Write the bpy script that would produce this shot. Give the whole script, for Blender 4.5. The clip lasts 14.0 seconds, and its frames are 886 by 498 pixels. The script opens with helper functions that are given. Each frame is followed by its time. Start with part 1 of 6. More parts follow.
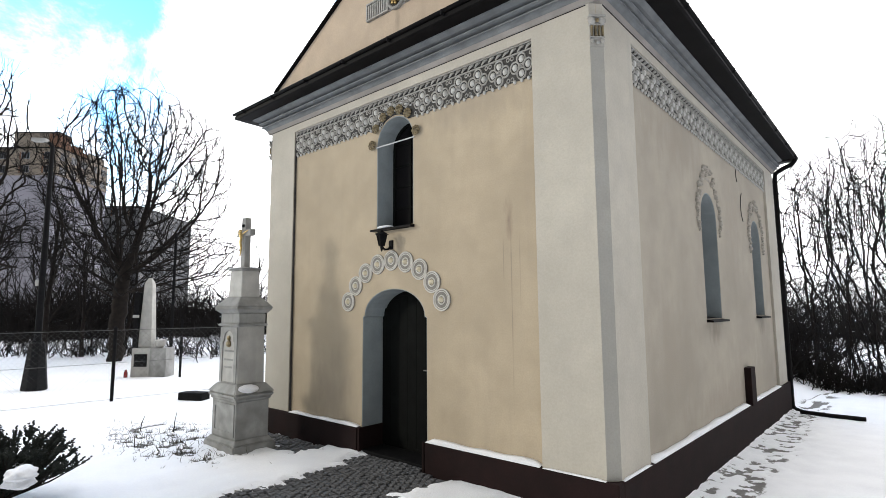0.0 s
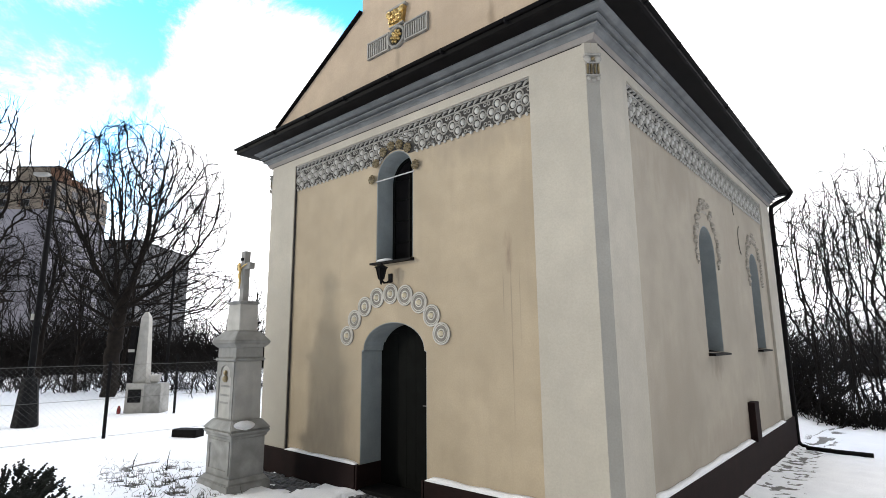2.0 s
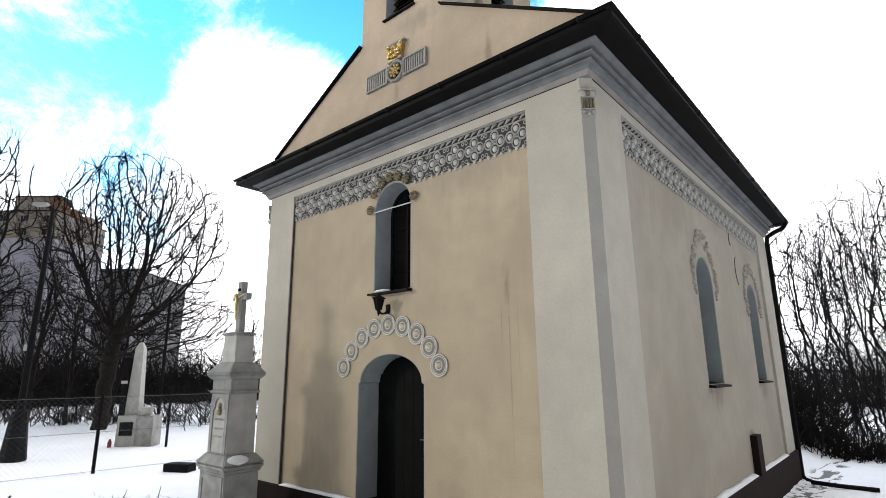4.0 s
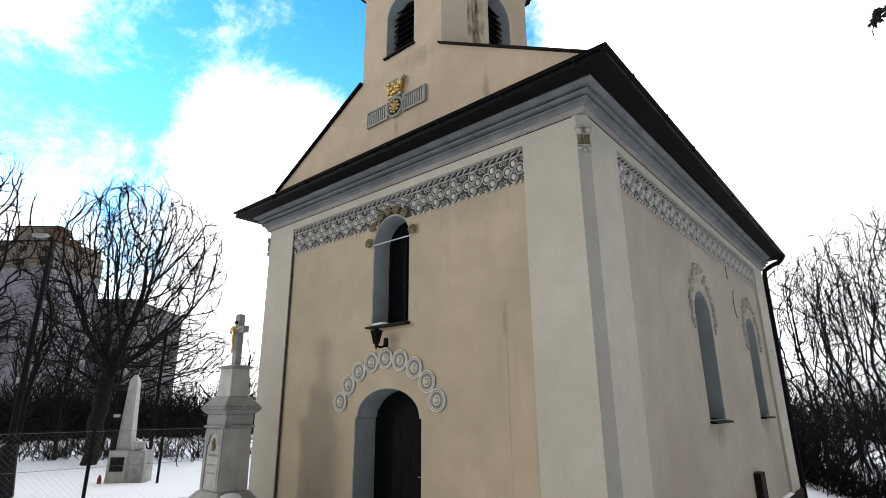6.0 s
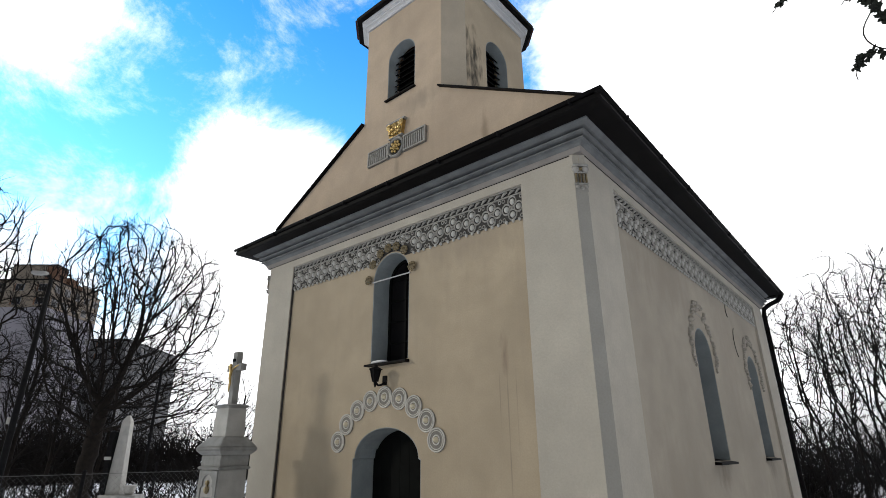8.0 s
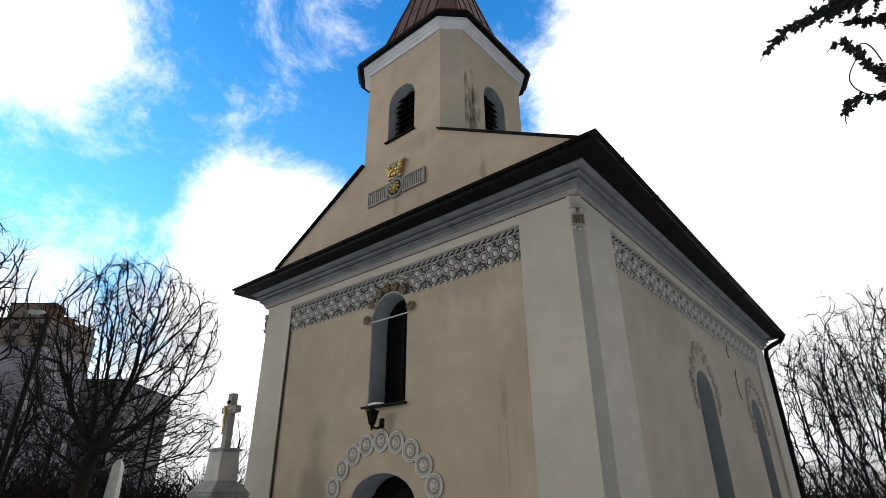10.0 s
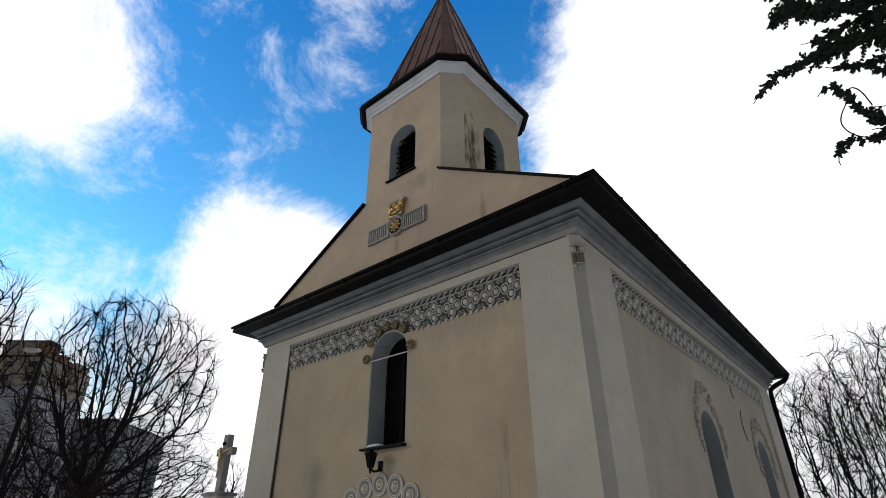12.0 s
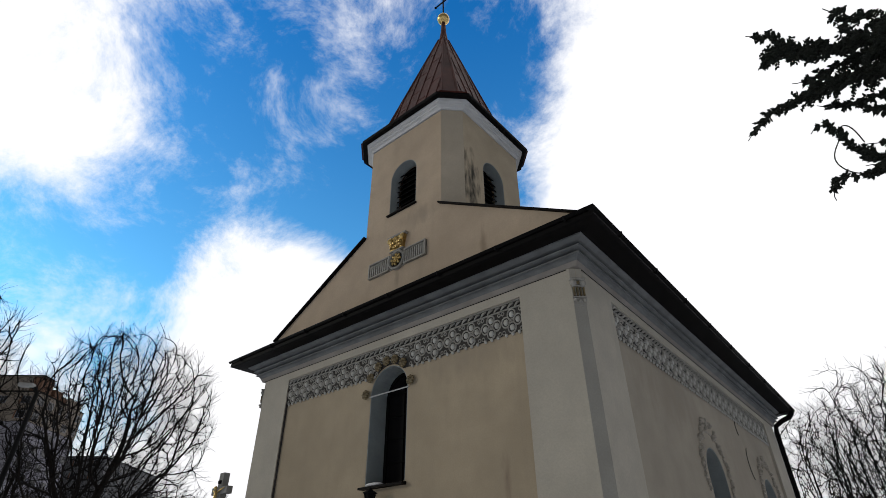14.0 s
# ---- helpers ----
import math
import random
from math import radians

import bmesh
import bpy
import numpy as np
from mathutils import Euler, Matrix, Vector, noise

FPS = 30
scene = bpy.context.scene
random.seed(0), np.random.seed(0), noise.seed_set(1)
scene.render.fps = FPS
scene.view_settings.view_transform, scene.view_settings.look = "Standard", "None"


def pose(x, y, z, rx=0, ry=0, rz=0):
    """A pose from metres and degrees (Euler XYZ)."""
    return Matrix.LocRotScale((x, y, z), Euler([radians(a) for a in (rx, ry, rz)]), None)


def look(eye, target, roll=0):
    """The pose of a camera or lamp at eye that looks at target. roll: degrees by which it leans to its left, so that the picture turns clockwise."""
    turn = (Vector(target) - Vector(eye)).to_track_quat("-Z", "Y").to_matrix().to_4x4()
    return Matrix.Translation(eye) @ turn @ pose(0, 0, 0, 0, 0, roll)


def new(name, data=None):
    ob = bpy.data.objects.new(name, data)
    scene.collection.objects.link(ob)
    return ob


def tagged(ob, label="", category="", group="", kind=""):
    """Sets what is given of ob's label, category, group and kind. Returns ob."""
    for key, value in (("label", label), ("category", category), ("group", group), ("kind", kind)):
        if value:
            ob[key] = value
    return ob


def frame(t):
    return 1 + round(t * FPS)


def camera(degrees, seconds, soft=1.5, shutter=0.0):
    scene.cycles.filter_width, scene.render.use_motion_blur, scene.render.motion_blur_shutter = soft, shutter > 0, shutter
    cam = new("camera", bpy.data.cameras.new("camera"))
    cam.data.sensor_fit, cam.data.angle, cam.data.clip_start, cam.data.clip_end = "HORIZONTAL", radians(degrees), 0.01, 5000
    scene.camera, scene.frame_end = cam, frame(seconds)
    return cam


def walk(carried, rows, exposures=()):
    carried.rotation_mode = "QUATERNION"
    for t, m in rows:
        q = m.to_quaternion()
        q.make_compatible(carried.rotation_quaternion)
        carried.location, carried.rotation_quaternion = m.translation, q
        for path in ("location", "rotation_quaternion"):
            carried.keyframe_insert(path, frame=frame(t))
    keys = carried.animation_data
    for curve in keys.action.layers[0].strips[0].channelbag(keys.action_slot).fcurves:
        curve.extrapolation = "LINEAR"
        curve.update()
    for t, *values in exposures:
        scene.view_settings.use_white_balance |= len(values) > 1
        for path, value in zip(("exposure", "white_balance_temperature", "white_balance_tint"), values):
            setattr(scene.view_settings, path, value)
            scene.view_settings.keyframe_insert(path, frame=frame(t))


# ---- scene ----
cam = camera(79.7, 14.0, soft=0.8)
PATH = [
    (0, (2.142, -4.725, 1.791), (0.826, -3.236, 2.013), -0.4),
    (0.5, (2.153, -4.727, 1.79), (0.838, -3.241, 2.044), -0.4),
    (1, (2.15, -4.729, 1.792), (0.839, -3.247, 2.078), -0.4),
    (1.5, (2.138, -4.735, 1.792), (0.832, -3.253, 2.109), -0.4),
    (2, (2.132, -4.738, 1.793), (0.833, -3.257, 2.138), -0.5),
    (2.5, (2.138, -4.741, 1.799), (0.843, -3.263, 2.172), -0.4),
    (3, (2.131, -4.738, 1.802), (0.842, -3.262, 2.201), -0.4),
    (5.5, (2.15, -4.757, 1.83), (0.89, -3.299, 2.367), -0.5),
    (6, (2.156, -4.76, 1.831), (0.903, -3.308, 2.397), -0.4),
    (6.5, (2.162, -4.767, 1.831), (0.916, -3.321, 2.428), -0.5),
    (7, (2.173, -4.779, 1.825), (0.934, -3.341, 2.456), -0.4),
    (7.5, (2.172, -4.788, 1.808), (0.944, -3.358, 2.476), -0.4),
    (8, (2.164, -4.795, 1.791), (0.947, -3.374, 2.497), -0.4),
    (10.5, (2.189, -4.792, 1.8), (1.02, -3.424, 2.674), -0.3),
    (11, (2.192, -4.798, 1.803), (1.034, -3.442, 2.708), -0.3),
    (11.5, (2.192, -4.806, 1.808), (1.044, -3.46, 2.742), -0.3),
    (12, (2.188, -4.814, 1.806), (1.052, -3.481, 2.772), -0.3),
    (12.5, (2.192, -4.821, 1.807), (1.066, -3.5, 2.801), -0.3),
    (13, (2.174, -4.829, 1.809), (1.062, -3.518, 2.833), -0.4),
    (13.5, (2.18, -4.838, 1.807), (1.079, -3.54, 2.857), -0.4),
    (14, (2.19, -4.842, 1.797), (1.098, -3.556, 2.872), -0.3),
]
EXPOSURES = [(0, 0.15), (3, 0.02), (7, -0.48), (10.5, -1.02), (14, -1.45)]
walk(cam, [(t, look(eye, aim, roll)) for t, eye, aim, roll in PATH], EXPOSURES)

# ---------------------------------------------------------------- world and light
SUN_AZ = Vector((-0.86, -0.90, 0.0)).normalized()
SUN_EL = radians(15.0)


def build_world():
    w = bpy.data.worlds.new("sky")
    scene.world = w
    w.use_nodes = True
    nt = w.node_tree
    nt.nodes.clear()
    N = nt.nodes.new
    L = nt.links.new
    out = N("ShaderNodeOutputWorld")
    bg = N("ShaderNodeBackground")
    L(bg.outputs[0], out.inputs[0])
    sky = N("ShaderNodeTexSky")
    sky.sky_type = "NISHITA"
    sky.sun_disc = False
    sky.sun_elevation = SUN_EL
    sky.sun_rotation = math.atan2(SUN_AZ.x, SUN_AZ.y)
    sky.air_density, sky.dust_density, sky.ozone_density = 1.0, 0.3, 2.0
    tc = N("ShaderNodeTexCoord")

    def blob(direction, inner, outer, weight):
        d = Vector(direction).normalized()
        dot = N("ShaderNodeVectorMath")
        dot.operation = "DOT_PRODUCT"
        L(tc.outputs["Generated"], dot.inputs[0])
        dot.inputs[1].default_value = d
        mr = N("ShaderNodeMapRange")
        mr.interpolation_type = "SMOOTHSTEP"
        L(dot.outputs["Value"], mr.inputs["Value"])
        mr.inputs["From Min"].default_value = math.cos(radians(outer))
        mr.inputs["From Max"].default_value = math.cos(radians(inner))
        mr.inputs["To Min"].default_value = 0.0
        mr.inputs["To Max"].default_value = weight
        return mr.outputs["Result"]

    def add(a, b):
        m = N("ShaderNodeMath")
        m.operation = "ADD"
        L(a, m.inputs[0])
        if isinstance(b, float):
            m.inputs[1].default_value = b
        else:
            L(b, m.inputs[1])
        return m.outputs[0]

    noise_big = N("ShaderNodeTexNoise")
    noise_big.inputs["Scale"].default_value = 4.6
    noise_big.inputs["Detail"].default_value = 9.0
    noise_big.inputs["Roughness"].default_value = 0.70
    noise_big.inputs["Distortion"].default_value = 0.35
    L(tc.outputs["Generated"], noise_big.inputs["Vector"])
    cover = noise_big.outputs[0]
    for b in CLOUDS:
        cover = add(cover, blob(*b))
    mr = N("ShaderNodeMapRange")
    mr.interpolation_type = "SMOOTHSTEP"
    L(cover, mr.inputs["Value"])
    mr.inputs["From Min"].default_value = 0.45
    mr.inputs["From Max"].default_value = 0.80
    mul = N("ShaderNodeVectorMath")
    mul.operation = "MULTIPLY"
    L(sky.outputs[0], mul.inputs[0])
    sep = N("ShaderNodeSeparateXYZ")  # paler towards the horizon, deeper blue overhead
    L(tc.outputs["Generated"], sep.inputs[0])
    lift = N("ShaderNodeMapRange")
    L(sep.outputs["Z"], lift.inputs["Value"])
    lift.inputs["From Min"].default_value, lift.inputs["From Max"].default_value = 0.42, 0.84
    tint = N("ShaderNodeMix")
    tint.data_type = "RGBA"
    L(lift.outputs["Result"], tint.inputs["Factor"])
    tint.inputs["A"].default_value, tint.inputs["B"].default_value = (*SKY_LOW, 1.0), (*SKY_HIGH, 1.0)
    L(tint.outputs["Result"], mul.inputs[1])
    mix = N("ShaderNodeMix")
    mix.data_type = "RGBA"
    L(mr.outputs["Result"], mix.inputs["Factor"])
    L(mul.outputs[0], mix.inputs["A"])
    glow = N("ShaderNodeMix")  # the clouds are thinner and brighter on the side that is seen
    glow.data_type = "RGBA"
    L(blob((-0.40, 0.62, 0.68), 46, 68, 1.0), glow.inputs["Factor"])
    glow.inputs["A"].default_value, glow.inputs["B"].default_value = CLOUD_DIM, CLOUD_BRIGHT
    L(glow.outputs["Result"], mix.inputs["B"])
    L(mix.outputs["Result"], bg.inputs["Color"])
    bg.inputs["Strength"].default_value = SKY_STRENGTH


SKY_STRENGTH = 0.15
SKY_LOW, SKY_HIGH = (2.3, 5.1, 5.9), (0.35, 3.05, 5.3)
CLOUD_DIM, CLOUD_BRIGHT = (2.58, 2.65, 2.68, 1.0), (19.5, 19.5, 19.9, 1.0)
CLOUDS = [  # direction, inner and outer angle, weight
    ((0.00, 0.73, 0.68), 12, 26, 0.36),
    ((0.10, 0.93, 0.30), 24, 44, 0.50),
    ((0.05, -0.15, 1.0), 20, 50, 0.25),
    ((0.80, 0.45, 0.40), 30, 60, 0.40),
    ((-0.76, -0.03, 0.65), 4, 14, 0.20),
    ((-0.78, 0.46, 0.39), 3, 13, 0.30),
    ((-0.66, 0.72, 0.12), 12, 30, 0.45),
    ((-0.95, 0.26, 0.14), 9, 19, 0.14),
    ((-0.88, 0.20, 0.45), 4, 13, -0.10),
    ((-0.62, 0.33, 0.70), 8, 24, -0.09),
    ((-0.24, 0.58, 0.77), 2, 9, -0.24),
    ((-0.36, 0.66, 0.64), 2, 8, -0.16),
    ((-0.92, 0.14, 0.36), 5, 24, 0.10),
    ((0.1, -1.0, 0.3), 50, 95, 0.45),
]
build_world()
sun_data = bpy.data.lights.new("sun", "SUN")
sun_data.energy, sun_data.angle, sun_data.color = 1.3, radians(9.0), (1.0, 0.95, 0.84)
sun = new("sun", sun_data)
sun_dir = SUN_AZ * math.cos(SUN_EL) + Vector((0, 0, math.sin(SUN_EL)))
sun.matrix_world = look(sun_dir * 60, (0, 0, 0))


# ---------------------------------------------------------------- materials
def material(name, a, b, rough=0.85, scale=6.0, fine=60.0, bump=0.15, metal=0.0, streak=0.0, streak_col=(0.2, 0.18, 0.15), rand=0.0, island=False, spec=0.5, big=0.6, dist=0.01):
    """Two tones mixed by a broad noise, darkened by a fine one, with optional vertical streaks and relief."""
    m = bpy.data.materials.new(name)
    m.use_nodes = True
    nt = m.node_tree
    N, L = nt.nodes.new, nt.links.new
    bs = nt.nodes["Principled BSDF"]
    bs.inputs["Roughness"].default_value = rough
    bs.inputs["Metallic"].default_value = metal
    bs.inputs["Specular IOR Level"].default_value = spec
    tc = N("ShaderNodeTexCoord")

    def tex(s, detail=4.0, stretch=None):
        t = N("ShaderNodeTexNoise")
        t.inputs["Scale"].default_value = s
        t.inputs["Detail"].default_value = detail
        if stretch:
            mp = N("ShaderNodeMapping")
            mp.inputs["Scale"].default_value = stretch
            L(tc.outputs["Object"], mp.inputs["Vector"])
            L(mp.outputs[0], t.inputs["Vector"])
        else:
            L(tc.outputs["Object"], t.inputs["Vector"])
        return t.outputs[0]

    def ramp(v, lo, hi, to0=0.0, to1=1.0):
        r = N("ShaderNodeMapRange")
        L(v, r.inputs["Value"])
        r.inputs["From Min"].default_value, r.inputs["From Max"].default_value = lo, hi
        r.inputs["To Min"].default_value, r.inputs["To Max"].default_value = to0, to1
        return r.outputs[0]

    def mixed(fac, ca, cb, mode="MIX"):
        x = N("ShaderNodeMix")
        x.data_type, x.blend_type = "RGBA", mode
        if isinstance(fac, float):
            x.inputs["Factor"].default_value = fac
        else:
            L(fac, x.inputs["Factor"])
        for key, c in (("A", ca), ("B", cb)):
            if isinstance(c, tuple):
                x.inputs[key].default_value = (*c, 1.0)
            else:
                L(c, x.inputs[key])
        return x.outputs["Result"]

    col = mixed(ramp(tex(scale, 5.0), 0.35, 0.68), a, b)
    if big:
        col = mixed(ramp(tex(big, 4.0), 0.38, 0.68, 0.0, 0.65), col, tuple(0.80 * c for c in b))
    col = mixed(ramp(tex(fine, 3.0), 0.3, 0.7, 0.0, 0.25), col, tuple(0.6 * c for c in a))
    if streak:
        col = mixed(ramp(tex(2.2, 5.0, (3.0, 3.0, 0.22)), 0.56, 0.75, 0.0, streak), col, streak_col)
    if rand:
        if island:
            g = N("ShaderNodeNewGeometry")
            rnd = g.outputs["Random Per Island"]
        else:
            g = N("ShaderNodeObjectInfo")
            rnd = g.outputs["Random"]
        col = mixed(ramp(rnd, 0.0, 1.0, 0.0, rand), col, tuple(0.3 * c for c in a))
    L(col, bs.inputs["Base Color"])
    if bump:
        bp = N("ShaderNodeBump")
        bp.inputs["Strength"].default_value = bump
        bp.inputs["Distance"].default_value = dist
        L(tex(fine, 6.0), bp.inputs["Height"])
        L(bp.outputs[0], bs.inputs["Normal"])
    return m


CREAM = material("cream_plaster", (0.475, 0.39, 0.275), (0.41, 0.335, 0.237), 0.9, 3.0, 55, 0.2, streak=0.18, streak_col=(0.30, 0.25, 0.19), big=0.7)
PALE = material("pale_plaster", (0.50, 0.462, 0.388), (0.44, 0.405, 0.342), 0.9, 3.0, 55, 0.2, streak=0.25, streak_col=(0.36, 0.33, 0.29), big=0.5)
CHAMFER = material("grey_plaster", (0.40, 0.383, 0.34), (0.345, 0.33, 0.293), 0.9, 3.0, 55, 0.2, streak=0.2, streak_col=(0.22, 0.2, 0.18), big=0.5)
TOWER_PALE = material("tower_plaster", (0.53, 0.455, 0.35), (0.46, 0.395, 0.305), 0.9, 3.0, 55, 0.2, streak=0.25, streak_col=(0.32, 0.28, 0.22), big=0.5)
WHITE = material("white_paint", (0.62, 0.62, 0.62), (0.52, 0.53, 0.54), 0.8, 4.0, 40, 0.12, streak=0.2, streak_col=(0.3, 0.3, 0.3))
# pale reveal paint made grey, with the shade of the recesses in it
REVEAL = material("shaded_reveal_paint", (0.33, 0.362, 0.365), (0.255, 0.285, 0.29), 0.85, 4.0, 40, 0.12, streak=0.25, streak_col=(0.16, 0.16, 0.16))
# cornice grey and bed plaster are darkened: the eaves' shade is in the colour
CORNICE = material("shaded_cornice_paint", (0.175, 0.184, 0.188), (0.105, 0.111, 0.114), 0.8, 5.0, 40, 0.15)
BED = material("shaded_bed_plaster", (0.29, 0.268, 0.245), (0.22, 0.202, 0.185), 0.9, 4.0, 50, 0.15)
GARLAND = material("garland_stucco", (0.46, 0.42, 0.36), (0.28, 0.255, 0.215), 0.85, 18.0, 80, 0.2)
STUCCO = material("stucco_relief", (0.44, 0.425, 0.385), (0.27, 0.26, 0.235), 0.8, 14.0, 80, 0.2)
PETAL = material("petal_stucco", (0.60, 0.59, 0.55), (0.42, 0.41, 0.38), 0.8, 14.0, 80, 0.2)
RING_STUCCO = material("ring_stucco", (0.70, 0.675, 0.615), (0.56, 0.535, 0.48), 0.8, 14.0, 80, 0.2)
BOSS_STUCCO = material("boss_stucco", (0.78, 0.70, 0.52), (0.66, 0.58, 0.42), 0.6, 14.0, 80, 0.1)
# grey disc ground, deepened for the shade beneath the raised rings
DISC_STUCCO = material("shaded_disc_stucco", (0.27, 0.255, 0.222), (0.19, 0.178, 0.157), 0.85, 14.0, 80, 0.2)
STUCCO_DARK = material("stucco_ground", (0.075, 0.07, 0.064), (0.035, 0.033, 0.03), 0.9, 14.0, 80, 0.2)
PLINTH = material("plinth_paint", (0.021, 0.0105, 0.010), (0.013, 0.0078, 0.0075), 0.85, 4.0, 50, 0.25, spec=0.12)
ROOF = material("roof_metal", (0.0045, 0.0043, 0.0045), (0.008, 0.007, 0.007), 0.6, 5.0, 40, 0.05, spec=0.08)
SPIRE = material("spire_metal", (0.105, 0.036, 0.028), (0.055, 0.021, 0.018), 0.6, 2.5, 30, 0.05, spec=0.12)
GOLD = material("gilding", (0.85, 0.62, 0.26), (0.45, 0.31, 0.12), 0.28, 22.0, 60, 0.3, metal=1.0)
OLD_GOLD = material("old_gilding", (0.34, 0.265, 0.14), (0.13, 0.105, 0.065), 0.38, 12.0, 60, 0.1, metal=0.4)
GLASS = material("dark_glass", (0.006, 0.006, 0.007), (0.01, 0.009, 0.009), 0.6, 3.0, 20, 0.0, spec=0.05)
DARKWOOD = material("dark_wood", (0.007, 0.008, 0.0072), (0.0045, 0.0048, 0.0045), 0.7, 6.0, 50, 0.15, spec=0.05)
IRON = material("black_iron", (0.008, 0.008, 0.009), (0.013, 0.013, 0.013), 0.6, 10.0, 60, 0.1, spec=0.03)
STONE = material("grey_stone", (0.38, 0.378, 0.36), (0.22, 0.218, 0.207), 0.85, 5.0, 70, 0.3, streak=0.45, streak_col=(0.17, 0.17, 0.16), big=1.2)
STONE_PALE = material("pale_stone", (0.50, 0.49, 0.455), (0.37, 0.36, 0.335), 0.85, 5.0, 70, 0.25, streak=0.3, streak_col=(0.25, 0.25, 0.23))
SNOW = material("snow", (0.92, 0.93, 0.95), (0.87, 0.88, 0.91), 0.7, 3.0, 90, 0.5, dist=0.02, big=0.0)
BARK = material("bark", (0.026, 0.021, 0.018), (0.015, 0.013, 0.012), 0.95, 8.0, 40, 0.4, spec=0.1)
TWIG = material("twig", (0.015, 0.013, 0.012), (0.010, 0.009, 0.008), 0.95, 8.0, 40, 0.0, spec=0.1)
NEEDLE = material("needles", (0.012, 0.017, 0.010), (0.007, 0.010, 0.006), 0.9, 8.0, 40, 0.0, rand=0.5, island=True)
COBBLE = material("cobble", (0.13, 0.13, 0.135), (0.075, 0.076, 0.08), 0.75, 9.0, 90, 0.3, rand=0.6)
CONCRETE = material("concrete_panel", (0.27, 0.262, 0.30), (0.22, 0.213, 0.245), 0.9, 0.3, 6, 0.1, big=0.08)
RUST = material("rust_panel", (0.17, 0.085, 0.045), (0.12, 0.06, 0.035), 0.9, 0.6, 6, 0.1, big=0.1)


def stained(name, stains, base=(0.475, 0.39, 0.275)):
    """Cream plaster with dark damp stains of their own: middle, half size, colour, raggedness."""
    m = material(name, base, tuple(0.86 * c for c in base), 0.9, 3.0, 55, 0.2, streak=0.18, streak_col=(0.30, 0.25, 0.19), big=0.7)
    nt = m.node_tree
    N, L = nt.nodes.new, nt.links.new
    bs = nt.nodes["Principled BSDF"]
    col = bs.inputs["Base Color"].links[0].from_socket
    tc = N("ShaderNodeTexCoord")
    t = N("ShaderNodeTexNoise")
    t.inputs["Scale"].default_value, t.inputs["Detail"].default_value = 7.0, 7.0
    st = N("ShaderNodeMapping")
    st.inputs["Scale"].default_value = (1.4, 1.4, 0.45)
    L(tc.outputs["Object"], st.inputs["Vector"])
    L(st.outputs[0], t.inputs["Vector"])
    for middle, half, colour, ragged, most in stains:
        mp = N("ShaderNodeMapping")
        mp.inputs["Location"].default_value = [-c / h if h else 0.0 for c, h in zip(middle, half)]
        mp.inputs["Scale"].default_value = [1 / h if h else 0.0 for h in half]
        L(tc.outputs["Object"], mp.inputs["Vector"])
        ln = N("ShaderNodeVectorMath")
        ln.operation = "LENGTH"
        L(mp.outputs[0], ln.inputs[0])
        mad = N("ShaderNodeMath")
        mad.operation = "MULTIPLY_ADD"
        L(t.outputs[0], mad.inputs[0])
        mad.inputs[1].default_value = ragged
        mad.inputs[2].default_value = -0.40 * ragged
        sb = N("ShaderNodeMath")
        sb.operation = "SUBTRACT"
        L(mad.outputs[0], sb.inputs[0])
        L(ln.outputs["Value"], sb.inputs[1])
        r = N("ShaderNodeMapRange")
        L(sb.outputs[0], r.inputs["Value"])
        r.inputs["From Min"].default_value, r.inputs["From Max"].default_value = -0.65, 0.15
        r.inputs["To Max"].default_value = most
        x = N("ShaderNodeMix")
        x.data_type = "RGBA"
        L(r.outputs[0], x.inputs["Factor"])
        L(col, x.inputs["A"])
        x.inputs["B"].default_value = (*colour, 1)
        col = x.outputs["Result"]
    L(col, bs.inputs["Base Color"])
    return m


STAINED = stained("stained_plaster", [((0, 0.52, 7.35), (0, 0.28, 0.6), (0.035, 0.03, 0.02), 3.2, 1.0)])
FRONT = stained("front_plaster", [
    ((-1.08, 0, 2.74), (0.08, 0, 0.28), (0.21, 0.155, 0.115), 1.6, 0.95),
    ((-1.06, 0, 1.85), (0.014, 0, 1.5), (0.22, 0.18, 0.14), 1.0, 0.8),
    ((-1.16, 0, 2.30), (0.012, 0, 0.5), (0.22, 0.18, 0.14), 1.2, 0.8),
    ((-0.95, 0, 2.30), (0.010, 0, 0.7), (0.22, 0.18, 0.14), 1.2, 0.6),
    ((-4.2, 0, 0.55), (0.9, 0, 0.8), (0.27, 0.22, 0.17), 1.8, 0.5),
    ((-1.6, 0, 4.15), (1.4, 0, 0.35), (0.30, 0.25, 0.19), 1.8, 0.5)])
# base greyer and darker than the front's, to carry the side's shade; stains on top
SIDE = stained("side_shaded_plaster", [
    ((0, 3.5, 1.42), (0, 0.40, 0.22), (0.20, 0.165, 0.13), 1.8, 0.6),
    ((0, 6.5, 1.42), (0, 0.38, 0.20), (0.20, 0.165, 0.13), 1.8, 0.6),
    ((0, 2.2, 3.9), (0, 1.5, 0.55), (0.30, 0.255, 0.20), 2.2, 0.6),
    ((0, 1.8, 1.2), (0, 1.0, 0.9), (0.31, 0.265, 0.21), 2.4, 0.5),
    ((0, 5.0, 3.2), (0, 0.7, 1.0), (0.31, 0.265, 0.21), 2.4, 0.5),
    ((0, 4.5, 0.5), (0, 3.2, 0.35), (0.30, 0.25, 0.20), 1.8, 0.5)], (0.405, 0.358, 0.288))
